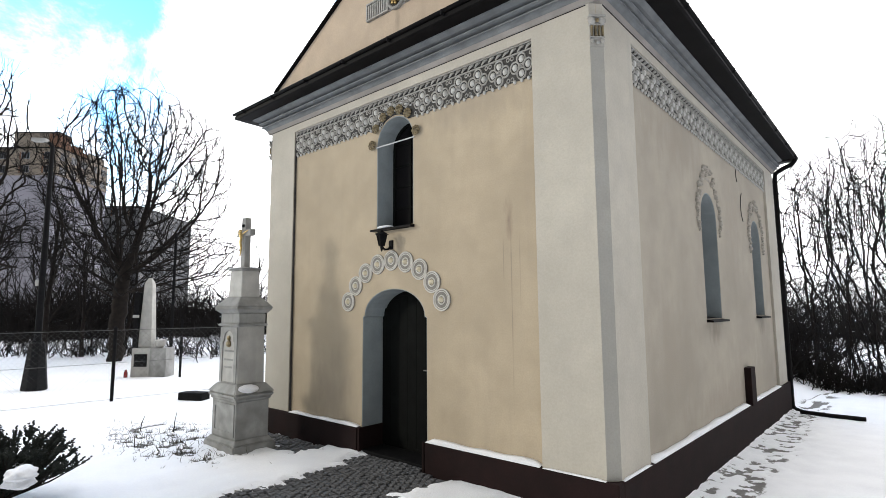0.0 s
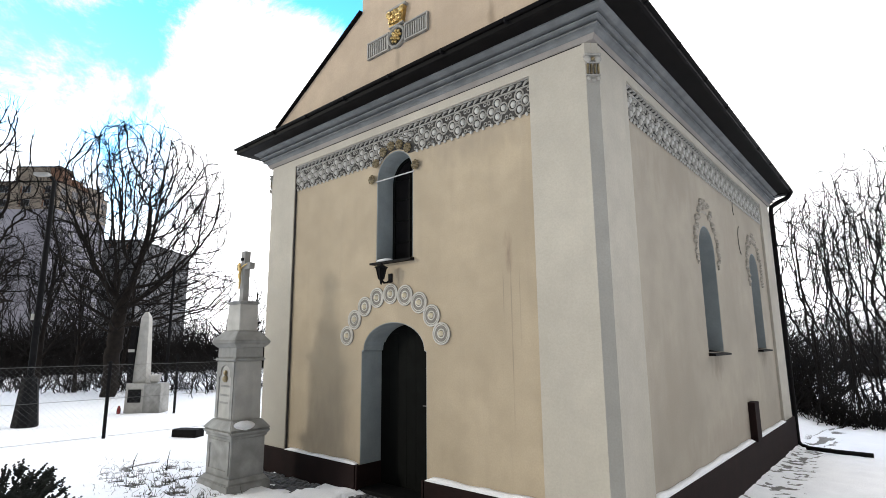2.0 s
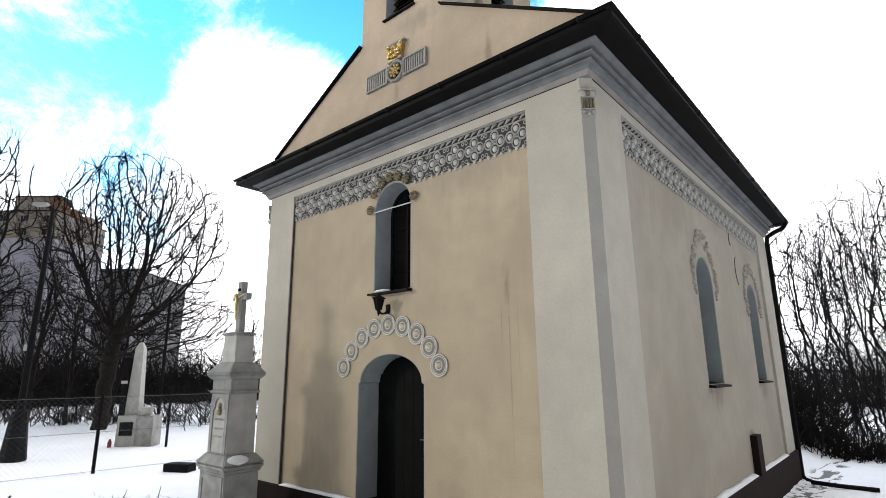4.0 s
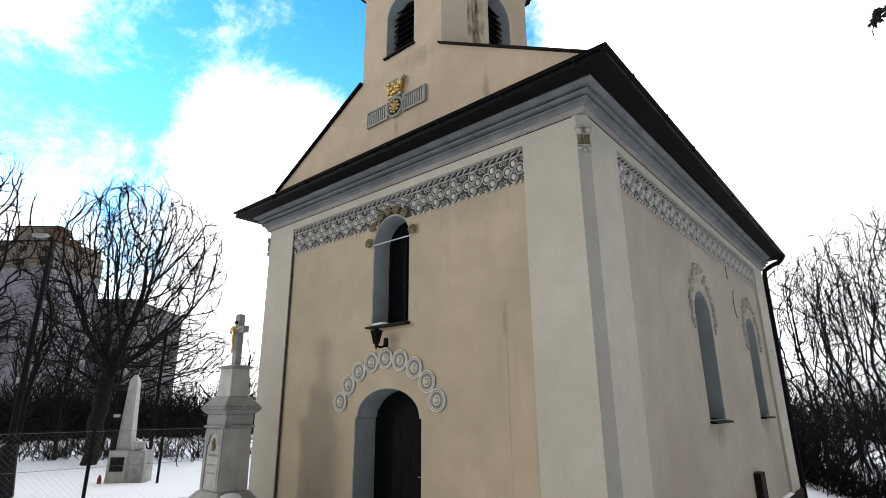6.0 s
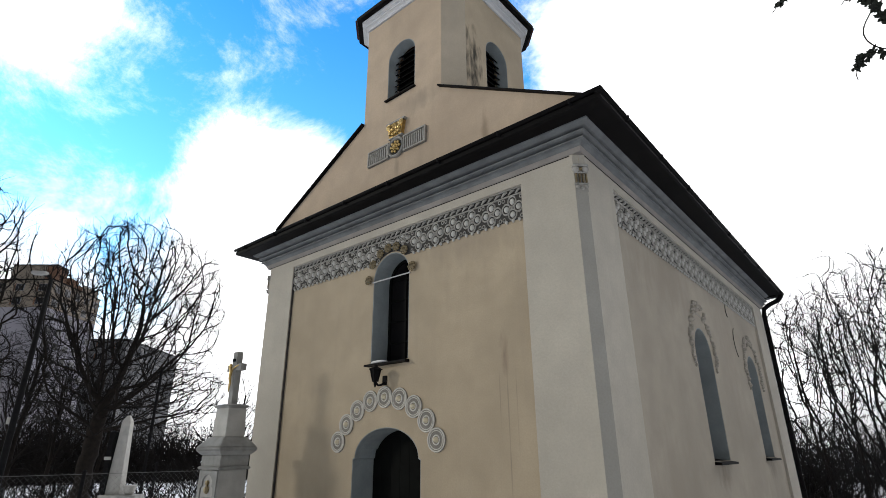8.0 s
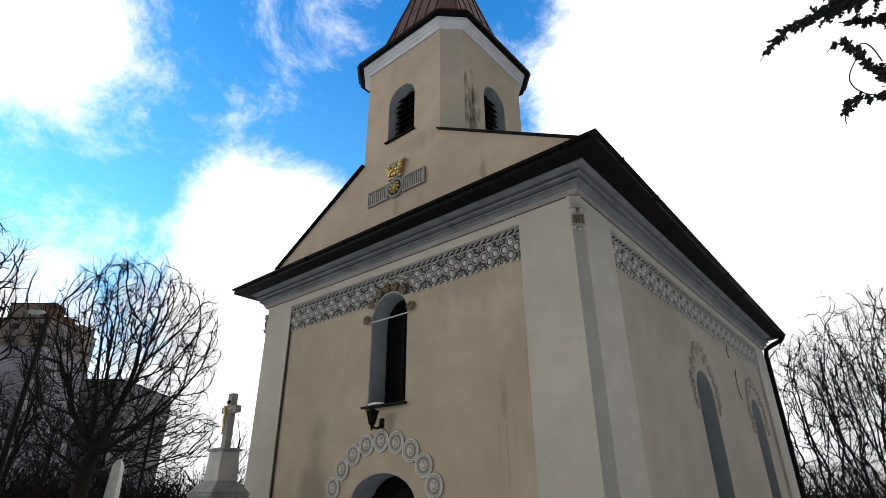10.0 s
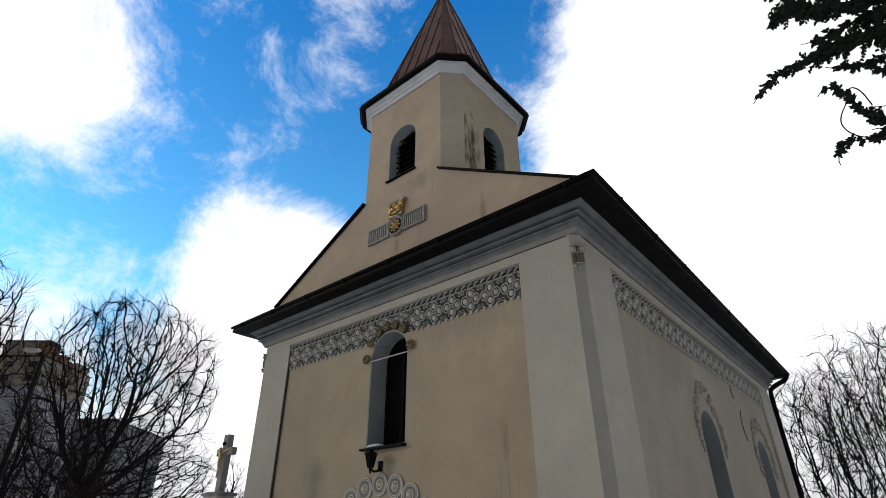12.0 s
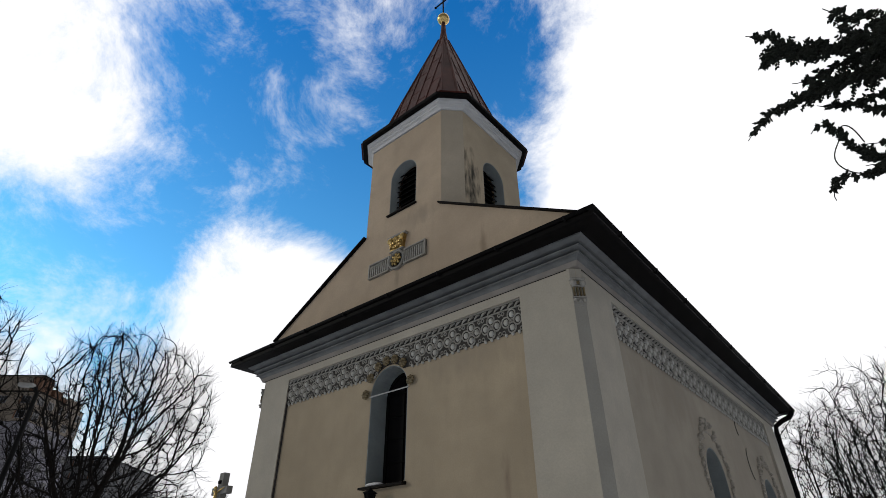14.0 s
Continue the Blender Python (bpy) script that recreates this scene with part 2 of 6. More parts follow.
GABLE_PLASTER = stained("gable_plaster", [
    ((-1.3, 0, 5.75), (0.10, 0, 0.32), (0.26, 0.20, 0.14), 2.2, 0.8),
    ((-2.93, 0, 5.75), (0.07, 0, 0.3), (0.28, 0.23, 0.17), 2.0, 0.7),
    ((-2.5, 0, 6.75), (0.5, 0, 0.25), (0.30, 0.25, 0.19), 2.0, 0.6)], (0.54, 0.425, 0.31))


# ---------------------------------------------------------------- mesh helpers
def finish(name, bm, mat, smooth=False):
    me = bpy.data.meshes.new(name)
    bmesh.ops.recalc_face_normals(bm, faces=bm.faces[:])
    bm.to_mesh(me)
    bm.free()
    me.materials.append(mat)
    if smooth:
        for p in me.polygons:
            p.use_smooth = True
    return me


def part(name, bm, mat, parent=None, label="", smooth=False):
    """One mesh object, under a thing or a part when a parent is given."""
    ob = new(name, bm if isinstance(bm, bpy.types.Mesh) else finish(name, bm, mat, smooth))
    if parent is not None:
        ob.parent = parent
    if label:
        tagged(ob, label)
    return ob


def pydata(name, verts, faces, mat, smooth=False):
    me = bpy.data.meshes.new(name)
    me.from_pydata(verts, [], faces)
    me.materials.append(mat)
    if smooth:
        for p in me.polygons:
            p.use_smooth = True
    return me


def thing(name, at, label, category, group="", kind="", turn=0.0):
    ob = new(name)
    ob.matrix_basis = pose(*at, 0, 0, turn)
    return tagged(ob, label, category, group, kind)


def box(bm, x0, x1, y0, y1, z0, z1, bevel=0.0):
    r = bmesh.ops.create_cube(bm, size=1.0)
    for v in r["verts"]:
        v.co = Vector(((x0 + x1) / 2 + v.co.x * (x1 - x0), (y0 + y1) / 2 + v.co.y * (y1 - y0), (z0 + z1) / 2 + v.co.z * (z1 - z0)))
    if bevel:
        es = list({e for v in r["verts"] for e in v.link_edges})
        bmesh.ops.bevel(bm, geom=es, offset=bevel, segments=2, affect="EDGES", profile=0.6)
    return bm


def boxm(*a, bevel=0.0):
    return box(bmesh.new(), *a, bevel=bevel)


def tube(bm, pts, radii, n=8, cap=True):
    """A round tube through points."""
    rings = []
    pts = [Vector(p) for p in pts]
    if not isinstance(radii, (list, tuple)):
        radii = [radii] * len(pts)
    side = None
    for i, p in enumerate(pts):
        d = (pts[min(i + 1, len(pts) - 1)] - pts[max(i - 1, 0)]).normalized()
        if side is None:
            side = d.orthogonal().normalized()
        side = (side - d * side.dot(d)).normalized()
        up = d.cross(side)
        rings.append([bm.verts.new(p + radii[i] * (math.cos(a) * side + math.sin(a) * up)) for a in (2 * math.pi * k / n for k in range(n))])
    for a, b in zip(rings, rings[1:]):
        for k in range(n):
            bm.faces.new((a[k], a[(k + 1) % n], b[(k + 1) % n], b[k]))
    if cap:
        bm.faces.new(rings[0][::-1])
        bm.faces.new(rings[-1])
    return bm


def lathe(bm, profile, n=20, at=(0, 0, 0), axis="Z"):
    """Turns (radius, height) pairs about an axis."""
    at = Vector(at)
    rings = []
    for r, h in profile:
        ring = []
        for k in range(n):
            a = 2 * math.pi * k / n
            c, s = r * math.cos(a), r * math.sin(a)
            p = {"Z": (c, s, h), "Y": (c, -h, s), "X": (h, c, s)}[axis]
            ring.append(bm.verts.new(at + Vector(p)))
        rings.append(ring)
    for a, b in zip(rings, rings[1:]):
        for k in range(n):
            bm.faces.new((a[k], a[(k + 1) % n], b[(k + 1) % n], b[k]))
    bm.faces.new(rings[0][::-1])
    bm.faces.new(rings[-1])
    return bm


def arch(c, half, z0, zs, rise, n=18):
    """Outline of an arched opening in (u, z), from the foot on one side over the top to the other."""
    pts = [(c - half, z0)]
    for k in range(n + 1):
        a = math.pi - math.pi * k / n
        pts.append((c + half * math.cos(a), zs + rise * math.sin(a)))
    pts.append((c + half, z0))
    return pts


def front(u, z, y=0.0):
    return Vector((u, y, z))


def plate(outer, holes, to3d, depth):
    """A flat outline with holes, given thickness along the vector depth."""
    bm = bmesh.new()
    for loop in [outer] + holes:
        vs = [bm.verts.new(to3d(u, v)) for u, v in loop]
        for i, v in enumerate(vs):
            bm.edges.new((v, vs[(i + 1) % len(vs)]))
    bmesh.ops.triangle_fill(bm, edges=bm.edges[:], use_beauty=True)
    ext = bmesh.ops.extrude_face_region(bm, geom=bm.faces[:])
    for v in ext["geom"]:
        if isinstance(v, bmesh.types.BMVert):
            v.co += Vector(depth)
    return bm


def strip(outer, inner, to3d, depth):
    """A band between two open outlines of equal length, given thickness."""
    bm = bmesh.new()
    d = Vector(depth)
    A = [[bm.verts.new(to3d(*p) + k * d) for p in loop] for loop in (outer, inner) for k in (0, 1)]
    o0, o1, i0, i1 = A
    for k in range(len(outer) - 1):
        for a, b in ((o0, o1), (o1, i1), (i1, i0), (i0, o0)):
            bm.faces.new((a[k], a[k + 1], b[k + 1], b[k]))
    bm.faces.new((o0[0], o1[0], i1[0], i0[0]))
    bm.faces.new((o0[-1], i0[-1], i1[-1], o1[-1]))
    return bm


def ring_sweep(profile, rect_pts, close=True):
    """Sweeps (offset, z) pairs round a convex outline with mitred corners."""
    bm = bmesh.new()
    n = len(rect_pts)
    miters = []
    for i in range(n):
        p, q, r = (Vector(rect_pts[j % n]) for j in (i - 1, i, i + 1))
        a, b = (q - p).normalized(), (r - q).normalized()
        na, nb = Vector((a.y, -a.x)), Vector((b.y, -b.x))
        m = (na + nb)
        miters.append(m / m.dot(na))
    rows = [[bm.verts.new((rect_pts[i][0] + d * miters[i].x, rect_pts[i][1] + d * miters[i].y, z)) for i in range(n)] for d, z in profile]
    loops = list(zip(rows, rows[1:])) + ([(rows[-1], rows[0])] if close else [])
    for a, b in loops:
        for i in range(n):
            bm.faces.new((a[i], a[(i + 1) % n], b[(i + 1) % n], b[i]))
    return bm


# ---------------------------------------------------------------- the chapel
WX, WY = -5.93, 8.40  # the plan runs from x = WX to 0 and from y = 0 to WY
PT_TOP = 0.24
PR = 0.045            # pilasters stand this far proud
DC = -2.90            # the middle of the door
WC = -2.88            # the middle of the window above it

chapel = thing("chapel", (0, 0, 0), "small cream plastered chapel with pale pilasters and a spired tower", "chapel")


def side(u, z, x=0.0):
    return Vector((x, u, z))


# walls, with openings through them
door_out = [(DC - 0.6, -0.3), (DC - 0.6, 1.683)] + [(DC - 0.565 * math.cos(math.pi * k / 20), 1.70 + 0.35 * math.sin(math.pi * k / 20)) for k in range(21)] + [(DC + 0.6, 1.683), (DC + 0.6, -0.3)]
win_out = arch(WC, 0.35, 2.86, 4.0, 0.35)
outer = [(WX + 0.02, -0.3)] + door_out + [(-0.02, -0.3), (-0.02, 4.9), (WX + 0.02, 4.9)]
part("wall", plate(outer, [win_out], front, (0, 0.5, 0)), FRONT, chapel, "cream plaster front wall with faint streaks")
side_wins = [arch(3.515, 0.385, 1.62, 3.045, 0.385), arch(6.515, 0.36, 1.62, 3.02, 0.36)]
outer = [(0.5, -0.6), (WY, -0.6), (WY, 4.9), (0.5, 4.9)]
part("wall", plate(outer, side_wins, side, (-0.5, 0, 0)), SIDE, chapel, "cream plaster side wall with faint streaks, its shade in the base colour")
b = boxm(-0.5, 0.0, 0.003, 0.5, -0.6, 4.9)
part("wall", b, CREAM, chapel)
part("wall", boxm(WX, WX + 0.5, 0.5, WY, -0.6, 4.9), CREAM, chapel)
part("wall", boxm(WX + 0.5, -0.5, WY - 0.5, WY, -0.6, 4.9), CREAM, chapel)
part("floor", boxm(WX + 0.5, -0.5, 0.5, WY - 0.5, -0.3, -0.05), DARKWOOD, chapel)
part("ceiling", boxm(WX + 0.4, -0.4, 0.4, WY - 0.4, 4.82, 4.9), PALE, chapel)


# corner piers: pilasters on both sides with a chamfered corner
def pier(fx, fy, w, w2):
    """A corner pier; fx and fy point outwards, w runs along the front, w2 along the side."""
    c = 0.095
    bm = bmesh.new()
    pts = [(-w, 0.03), (-w, -PR), (PR - c, -PR), (PR, -PR + c), (PR, w2), (-0.03, w2), (-0.03, 0.03)]
    lo = [bm.verts.new((x, y, 0.2)) for x, y in pts]
    hi = [bm.verts.new((x, y, 4.80)) for x, y in pts]
    n = len(pts)
    for i in range(n):
        bm.faces.new((lo[i], lo[(i + 1) % n], hi[(i + 1) % n], hi[i]))
    bm.faces.new(hi)
    bm.faces.new(lo[::-1])
    ox, oy = (0.0 if fx > 0 else WX), (0.0 if fy < 0 else WY)
    for v in bm.verts:
        v.co.x = ox + v.co.x * fx
        v.co.y = oy + v.co.y * -fy
    return bm


part("pilaster", pier(1, -1, 0.715, 0.76), PALE, chapel, "pale plaster corner pilaster with a chamfered corner")
part("pilaster", pier(-1, -1, 0.74, 0.76), PALE, chapel, "pale plaster corner pilaster with a chamfered corner")
part("pilaster", pier(1, 1, 0.715, 0.86), PALE, chapel, "pale plaster corner pilaster with a chamfered corner")
bm = bmesh.new()  # the grey painted chamfer of the near corner
cv = [bm.verts.new((x + o, y - o, z)) for z in (PT_TOP, 4.33) for o in (0.003, -0.01) for x, y in ((PR - 0.0965, -PR), (PR, -PR + 0.0965))]
for f in ((0, 1, 5, 4), (3, 2, 6, 7), (2, 0, 4, 6), (1, 3, 7, 5), (0, 2, 3, 1), (4, 5, 7, 6)):
    bm.faces.new([cv[i] for i in f])
part("chamfer", bm, CHAMFER, chapel, "grey painted chamfer of the corner pilaster")
# a dark strip stands in for the shade on the left pilaster's inner side
part("joint", boxm(-5.191, -5.180, -0.03, 0.005, PT_TOP, 4.62), STUCCO_DARK, chapel, "dark strip standing in for the shade beside the pilaster")
def falling(bm):
    """The mouldings and eaves along the side fall a little towards the rear corner."""
    for v in bm.verts:
        if v.co.x > -0.3 and v.co.y > 0.3:
            k = v.co.y / (WY + 0.35)
            v.co.z -= FALL * k
            if v.co.x > 0.3:
                v.co.z -= 0.02 * k
                v.co.x -= 0.03 * k
    return bm


FALL = 0.16
# the plain band over the friezes
part("architrave", boxm(WX + 0.74, -0.715, -PR, 0.02, 4.657, 4.80), PALE, chapel)
part("architrave", falling(boxm(-0.02, PR, 0.76, WY - 0.86, 4.66, 4.80)), PALE, chapel)
for o in (boxm(WX + 0.05, -0.08, -PR - 0.006, -PR + 0.01, 4.772, 4.779), boxm(PR - 0.01, PR + 0.006, 0.06, WY - 0.06, 4.772, 4.779)):
    part("cable", falling(o), IRON, chapel)

# capitals on the chamfered corners
def capital(at, ang):
    m = pose(*at, 0, 0, ang)

    def put(name, bm, mat, parent):
        bmesh.ops.transform(bm, matrix=m, verts=bm.verts)
        return part(name, bm, mat, parent, "small stucco capital with traces of gilding" if name == "capital" else "")

    cap = put("capital", boxm(-0.07, 0.07, 0.0, 0.05, 0.0, 0.3), CHAMFER, chapel)
    put("abacus", boxm(-0.085, 0.085, -0.035, 0.05, 0.295, 0.32, bevel=0.006), STUCCO, cap)
    put("band", boxm(-0.075, 0.075, -0.02, 0.05, 0.215, 0.228, bevel=0.004), STUCCO, cap)
    put("band", boxm(-0.075, 0.075, -0.02, 0.05, 0.085, 0.097, bevel=0.004), STUCCO, cap)
    for sx in (-1, 1):
        put("scroll", lathe(bmesh.new(), [(0.01, -0.03), (0.036, -0.02), (0.04, 0.0), (0.01, 0.02)], 10, (sx * 0.052, -0.02, 0.262), "Y"), STUCCO, cap)
    put("bud", lathe(bmesh.new(), [(0.005, 0), (0.022, 0.01), (0.01, 0.03)], 8, (0, -0.01, 0.262), "Y"), OLD_GOLD, cap)
    for i in range(4):
        put("flute", boxm(-0.062 + 0.036 * i, -0.044 + 0.036 * i, -0.025, 0.02, 0.105, 0.208, bevel=0.005), OLD_GOLD, cap)
    for i in range(3):
        put("leaf", lathe(bmesh.new(), [(0.006, 0), (0.022, 0.012), (0.01, 0.035)], 8, (-0.05 + 0.05 * i, -0.005, 0.052 - 0.018 * (i == 1)), "Y"), STUCCO, cap)


capital((0.008, -0.005, 4.33), 45)
capital((WX - 0.008, -0.005, 4.33), -45)

# main cornice, eaves and roofs
rect = [(WX, 0.0), (0.0, 0.0), (0.0, WY), (WX, WY)]
bed = [(-0.25, 4.785), (0.05, 4.785), (0.056, 4.80), (0.075, 4.838), (-0.25, 4.838)]
part("cornice_bed", falling(ring_sweep(bed, rect)), BED, chapel, "pale plaster bed moulding, darkened for the eaves' shade")
prof = [(-0.25, 4.838), (0.078, 4.838), (0.082, 4.85), (0.095, 4.868), (0.115, 4.882), (0.14, 4.888), (0.14, 4.905), (0.07, 4.908), (0.07, 4.932), (0.145, 4.940), (0.172, 4.952), (0.175, 4.968), (0.095, 4.971), (0.095, 4.994), (0.195, 5.0), (0.235, 5.018), (0.25, 5.028), (0.25, 5.045), (-0.25, 5.045)]
part("cornice", falling(ring_sweep(prof, rect)), CORNICE, chapel, "moulded grey cornice, darkened for the shade under the eaves")
EX, EY = 0.50, 0.43
ex0, ex1, ey0, ey1 = WX - 0.54, EX, -EY, WY + 0.35
RIDGE = 6.92


def roof_side(sx):
    bm = bmesh.new()
    xe = ex1 if sx > 0 else ex0
    xm = (ex0 + ex1) / 2
    v = [bm.verts.new(p) for p in ((xe, 0.12, 5.14), (xe, ey1, 5.14), (xm, ey1, RIDGE), (xm, 0.12, RIDGE))]
    bm.faces.new(v)
    e = bmesh.ops.extrude_face_region(bm, geom=bm.faces[:])
    for g in e["geom"]:
        if isinstance(g, bmesh.types.BMVert):
            g.co.z += 0.05
    return bm


part("eaves_board", falling(ring_sweep([(-0.30, 5.035), (-0.03, 5.06), (0.0, 5.07), (0.0, 5.125), (-0.30, 5.13)], [(ex0, ey0), (ex1, ey0), (ex1, ey1), (ex0, ey1)])), ROOF, chapel, "black painted eaves board")
part("roof", falling(roof_side(1)), ROOF, chapel, "dark sheet metal roof")
part("roof", roof_side(-1), ROOF, chapel, "dark sheet metal roof")
bm = bmesh.new()  # the lean-to strip over the front cornice
q = [(ex0, ey0, 5.14), (ex1, ey0, 5.14), (ex1, 0.12, 5.14), (0.05, 0.12, 5.46), (WX - 0.05, 0.12, 5.46), (ex0, 0.12, 5.14)]
vs = [bm.verts.new(p) for p in q]
bm.faces.new((vs[0], vs[1], vs[3], vs[4]))
bm.faces.new((vs[1], vs[2], vs[3]))
bm.faces.new((vs[0], vs[4], vs[5]))
bm.faces.new((vs[0], vs[5], vs[2], vs[1]))
bm.faces.new((vs[2], vs[5], vs[4], vs[3]))
part("roof", bm, ROOF, chapel, "dark sheet metal strip roof over the front cornice")
part("roof", plate([(WX + 0.2, 5.0), (-0.2, 5.0), (WX / 2, RIDGE - 0.1)], [], lambda u, z: Vector((u, WY - 0.1, z)), (0, 0.08, 0)), CREAM, chapel, "plastered rear gable")


def gutter(p, q, r=0.055):
    """A half-round gutter between two points."""
    p, q = Vector(p), Vector(q)
    d = (q - p).normalized()
    s = d.cross(Vector((0, 0, 1))).normalized()
    bm = bmesh.new()
    rows = []
    for e in (p, q):
        rows.append([bm.verts.new(e + rr * (math.cos(a) * s + math.sin(a) * Vector((0, 0, 1)))) for rr in (r, r - 0.008) for a in (math.pi + math.pi * k / 8 for k in range(9))])
    for k in range(8):
        bm.faces.new((rows[0][k], rows[0][k + 1], rows[1][k + 1], rows[1][k]))
        bm.faces.new((rows[0][9 + k], rows[1][9 + k], rows[1][10 + k], rows[0][10 + k]))
    for a, c in ((0, 9), (8, 17)):
        bm.faces.new((rows[0][a], rows[1][a], rows[1][c], rows[0][c]))
    for i in (0, 1):
        bm.faces.new(rows[i][:9])
    return bm


part("gutter", gutter((ex1 - 0.012, ey0 - 0.03, 5.15), (ex1 - 0.04, ey1, 4.965), 0.045), ROOF, chapel, "black half-round gutter", True)
part("gutter", gutter((ex0, ey0 - 0.02, 5.155), (ex1 + 0.03, ey0 - 0.02, 5.155), 0.03), ROOF, chapel, "black narrow front gutter", True)
bm = bmesh.new()
tube(bm, [(ex1 - 0.04, WY + 0.1, 4.95), (ex1 - 0.045, WY + 0.1, 4.86), (ex1 - 0.10, WY + 0.1, 4.79), (0.22, WY + 0.1, 4.72), (0.09, WY + 0.1, 4.64), (0.07, WY + 0.1, 4.52), (0.07, WY + 0.1, -0.25), (0.12, WY + 0.08, -0.33), (0.3, WY, -0.37)], 0.05, 10)
for k in range(9):
    y = 0.2 + 1.02 * k
    part("gutter_bracket", falling(boxm(ex1 - 0.06, ex1 + 0.037, y - 0.012, y + 0.012, 5.085, 5.152, bevel=0.004)), IRON, chapel)
for k in range(8):
    x = ex0 + 0.35 + 0.9 * k
    part("gutter_bracket", boxm(x - 0.012, x + 0.012, ey0 - 0.053, ey0 + 0.02, 5.10, 5.158, bevel=0.004), IRON, chapel)
part("downpipe", bm, ROOF, chapel, "black downpipe with a bent elbow", True)
bm = bmesh.new()
tube(bm, [(ex1 - 0.10, WY + 0.02, 4.90), (0.06, WY - 0.03, 4.83)], 0.018, 6)
part("gutter_stay", bm, ROOF, chapel)
for z in (1.0, 2.6, 4.2):
    bm = bmesh.new()
    lathe(bm, [(0.056, -0.02), (0.06, 0), (0.056, 0.02)], 10, (0.07, WY + 0.1, z))
    part("pipe_clip", bm, IRON, chapel)

# plinth, with a gap at the door
PT = 0.235
part("plinth", boxm(WX - 0.06, DC - 0.62, -0.075, 0.05, -0.6, PT, bevel=0.012), PLINTH, chapel, "dark red painted plinth")
part("plinth", boxm(DC + 0.62, 0.075, -0.075, 0.05, -0.6, PT, bevel=0.012), PLINTH, chapel, "dark red painted plinth")
part("plinth", boxm(-0.05, 0.078, 0.03, WY + 0.06, -0.7, PT + 0.003, bevel=0.012), PLINTH, chapel, "dark red painted plinth")
part("plinth", boxm(WX - 0.06, WX + 0.03, 0.03, WY, -0.6, PT), PLINTH, chapel, "dark red painted plinth")
for x in (DC - 0.587, DC + 0.587):
    part("plinth", boxm(x - 0.014, x + 0.014, -0.07, 0.355, -0.3, PT - 0.004), PLINTH, chapel)

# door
part("reveal", strip(door_out, [(DC + (u - DC) * 0.985, z - 0.008 * (z > 1)) for u, z in door_out], lambda u, z: Vector((u, 0.004, z)), (0, 0.37, 0)), REVEAL, chapel, "white painted door reveal, greyed for the recess shade")
door = part("door", plate([(DC + (u - DC) * 0.97, z - 0.012) for u, z in door_out], [], lambda u, z: Vector((u, 0.36, z)), (0, 0.05, 0)), DARKWOOD, chapel, "dark brown closed wooden door")
for k in range(7):
    x = DC - 0.5 + k / 6
    top = 1.68 + 0.33 * math.sqrt(max(0, 1 - ((x - DC) / 0.56) ** 2))
    part("board", boxm(x - 0.0825, x + 0.0825, 0.35, 0.364, -0.02, top - 0.03, bevel=0.006), DARKWOOD, door)
bm = boxm(DC + 0.305, DC + 0.335, 0.338, 0.352, 0.90, 1.06, bevel=0.004)
tube(bm, [(DC + 0.32, 0.34, 1.0), (DC + 0.32, 0.30, 1.0), (DC + 0.26, 0.295, 1.0)], 0.008, 8)
part("door_handle", bm, material("steel", (0.25, 0.24, 0.22), (0.12, 0.115, 0.11), 0.3, metal=1.0, bump=0), door, "small tarnished lever handle")
part("threshold", boxm(DC - 0.6, DC + 0.6, -0.02, 0.4, -0.3, -0.05, bevel=0.01), IRON, chapel, "dark worn stone threshold")


# windows
def window(cx, half, z0, zs, rise, to3d, inward, depth, name_label, bars):
    out = arch(cx, half, z0, zs, rise)
    inn = arch(cx, half - 0.012, z0, zs, rise - 0.012)
    n = Vector(inward)
    part("reveal", strip(out, inn, lambda u, z: to3d(u, z) + n * 0.004, n * (depth + 0.03)), REVEAL, chapel, "grey-white window reveal, darkened for the recess shade")
    frame_o = arch(cx, half - 0.014, z0, zs, rise - 0.014)
    frame_i = arch(cx, half - 0.06, z0 + 0.0, zs, rise - 0.06)
    w = part("window", strip(frame_o, frame_i, lambda u, z: to3d(u, z) + n * depth, n * 0.05), DARKWOOD, chapel, name_label)
    part("pane", plate(arch(cx, half - 0.05, z0 + 0.03, zs, rise - 0.05), [], lambda u, z: to3d(u, z) + n * (depth + 0.02), n * 0.006), GLASS, w, "dark leaded glass")
    for u in (0.0,):
        bm = bmesh.new()
        tube(bm, [to3d(cx + u, z0) + n * (depth + 0.01), to3d(cx + u, zs + rise - 0.03) + n * (depth + 0.01)], 0.016, 4)
        part("mullion", bm, DARKWOOD, w)
    for k in range(bars):
        z = z0 + (zs + rise - z0) * (k + 1) / (bars + 1)
        bm = bmesh.new()
        tube(bm, [to3d(cx - half + 0.05, z) + n * (depth + 0.01), to3d(cx + half - 0.05, z) + n * (depth + 0.01)], 0.012, 4)
        part("glazing_bar", bm, DARKWOOD, w)
    bm = bmesh.new()  # sloping sheet metal sill
    o = half + 0.03
    pr = [(-0.09, z0 - 0.045), (-0.09, z0 - 0.02), (depth, z0 + 0.035), (depth, z0 - 0.045)]
    rows = [[bm.verts.new(to3d(cx + s * (o if k < 2 else half - 0.013), z) + n * t) for k, (t, z) in enumerate(pr)] for s in (-1, 1)]
    for k in range(4):
        bm.faces.new((rows[0][k], rows[0][(k + 1) % 4], rows[1][(k + 1) % 4], rows[1][k]))
    bm.faces.new(rows[0])
    bm.faces.new(rows[1][::-1])
    part("sill", bm, ROOF, w, "black sheet metal sill")
    return w


window(WC, 0.35, 2.86, 4.0, 0.35, front, (0, 1, 0), 0.29, "tall arched window with dark frame", 4)
bm = bmesh.new()
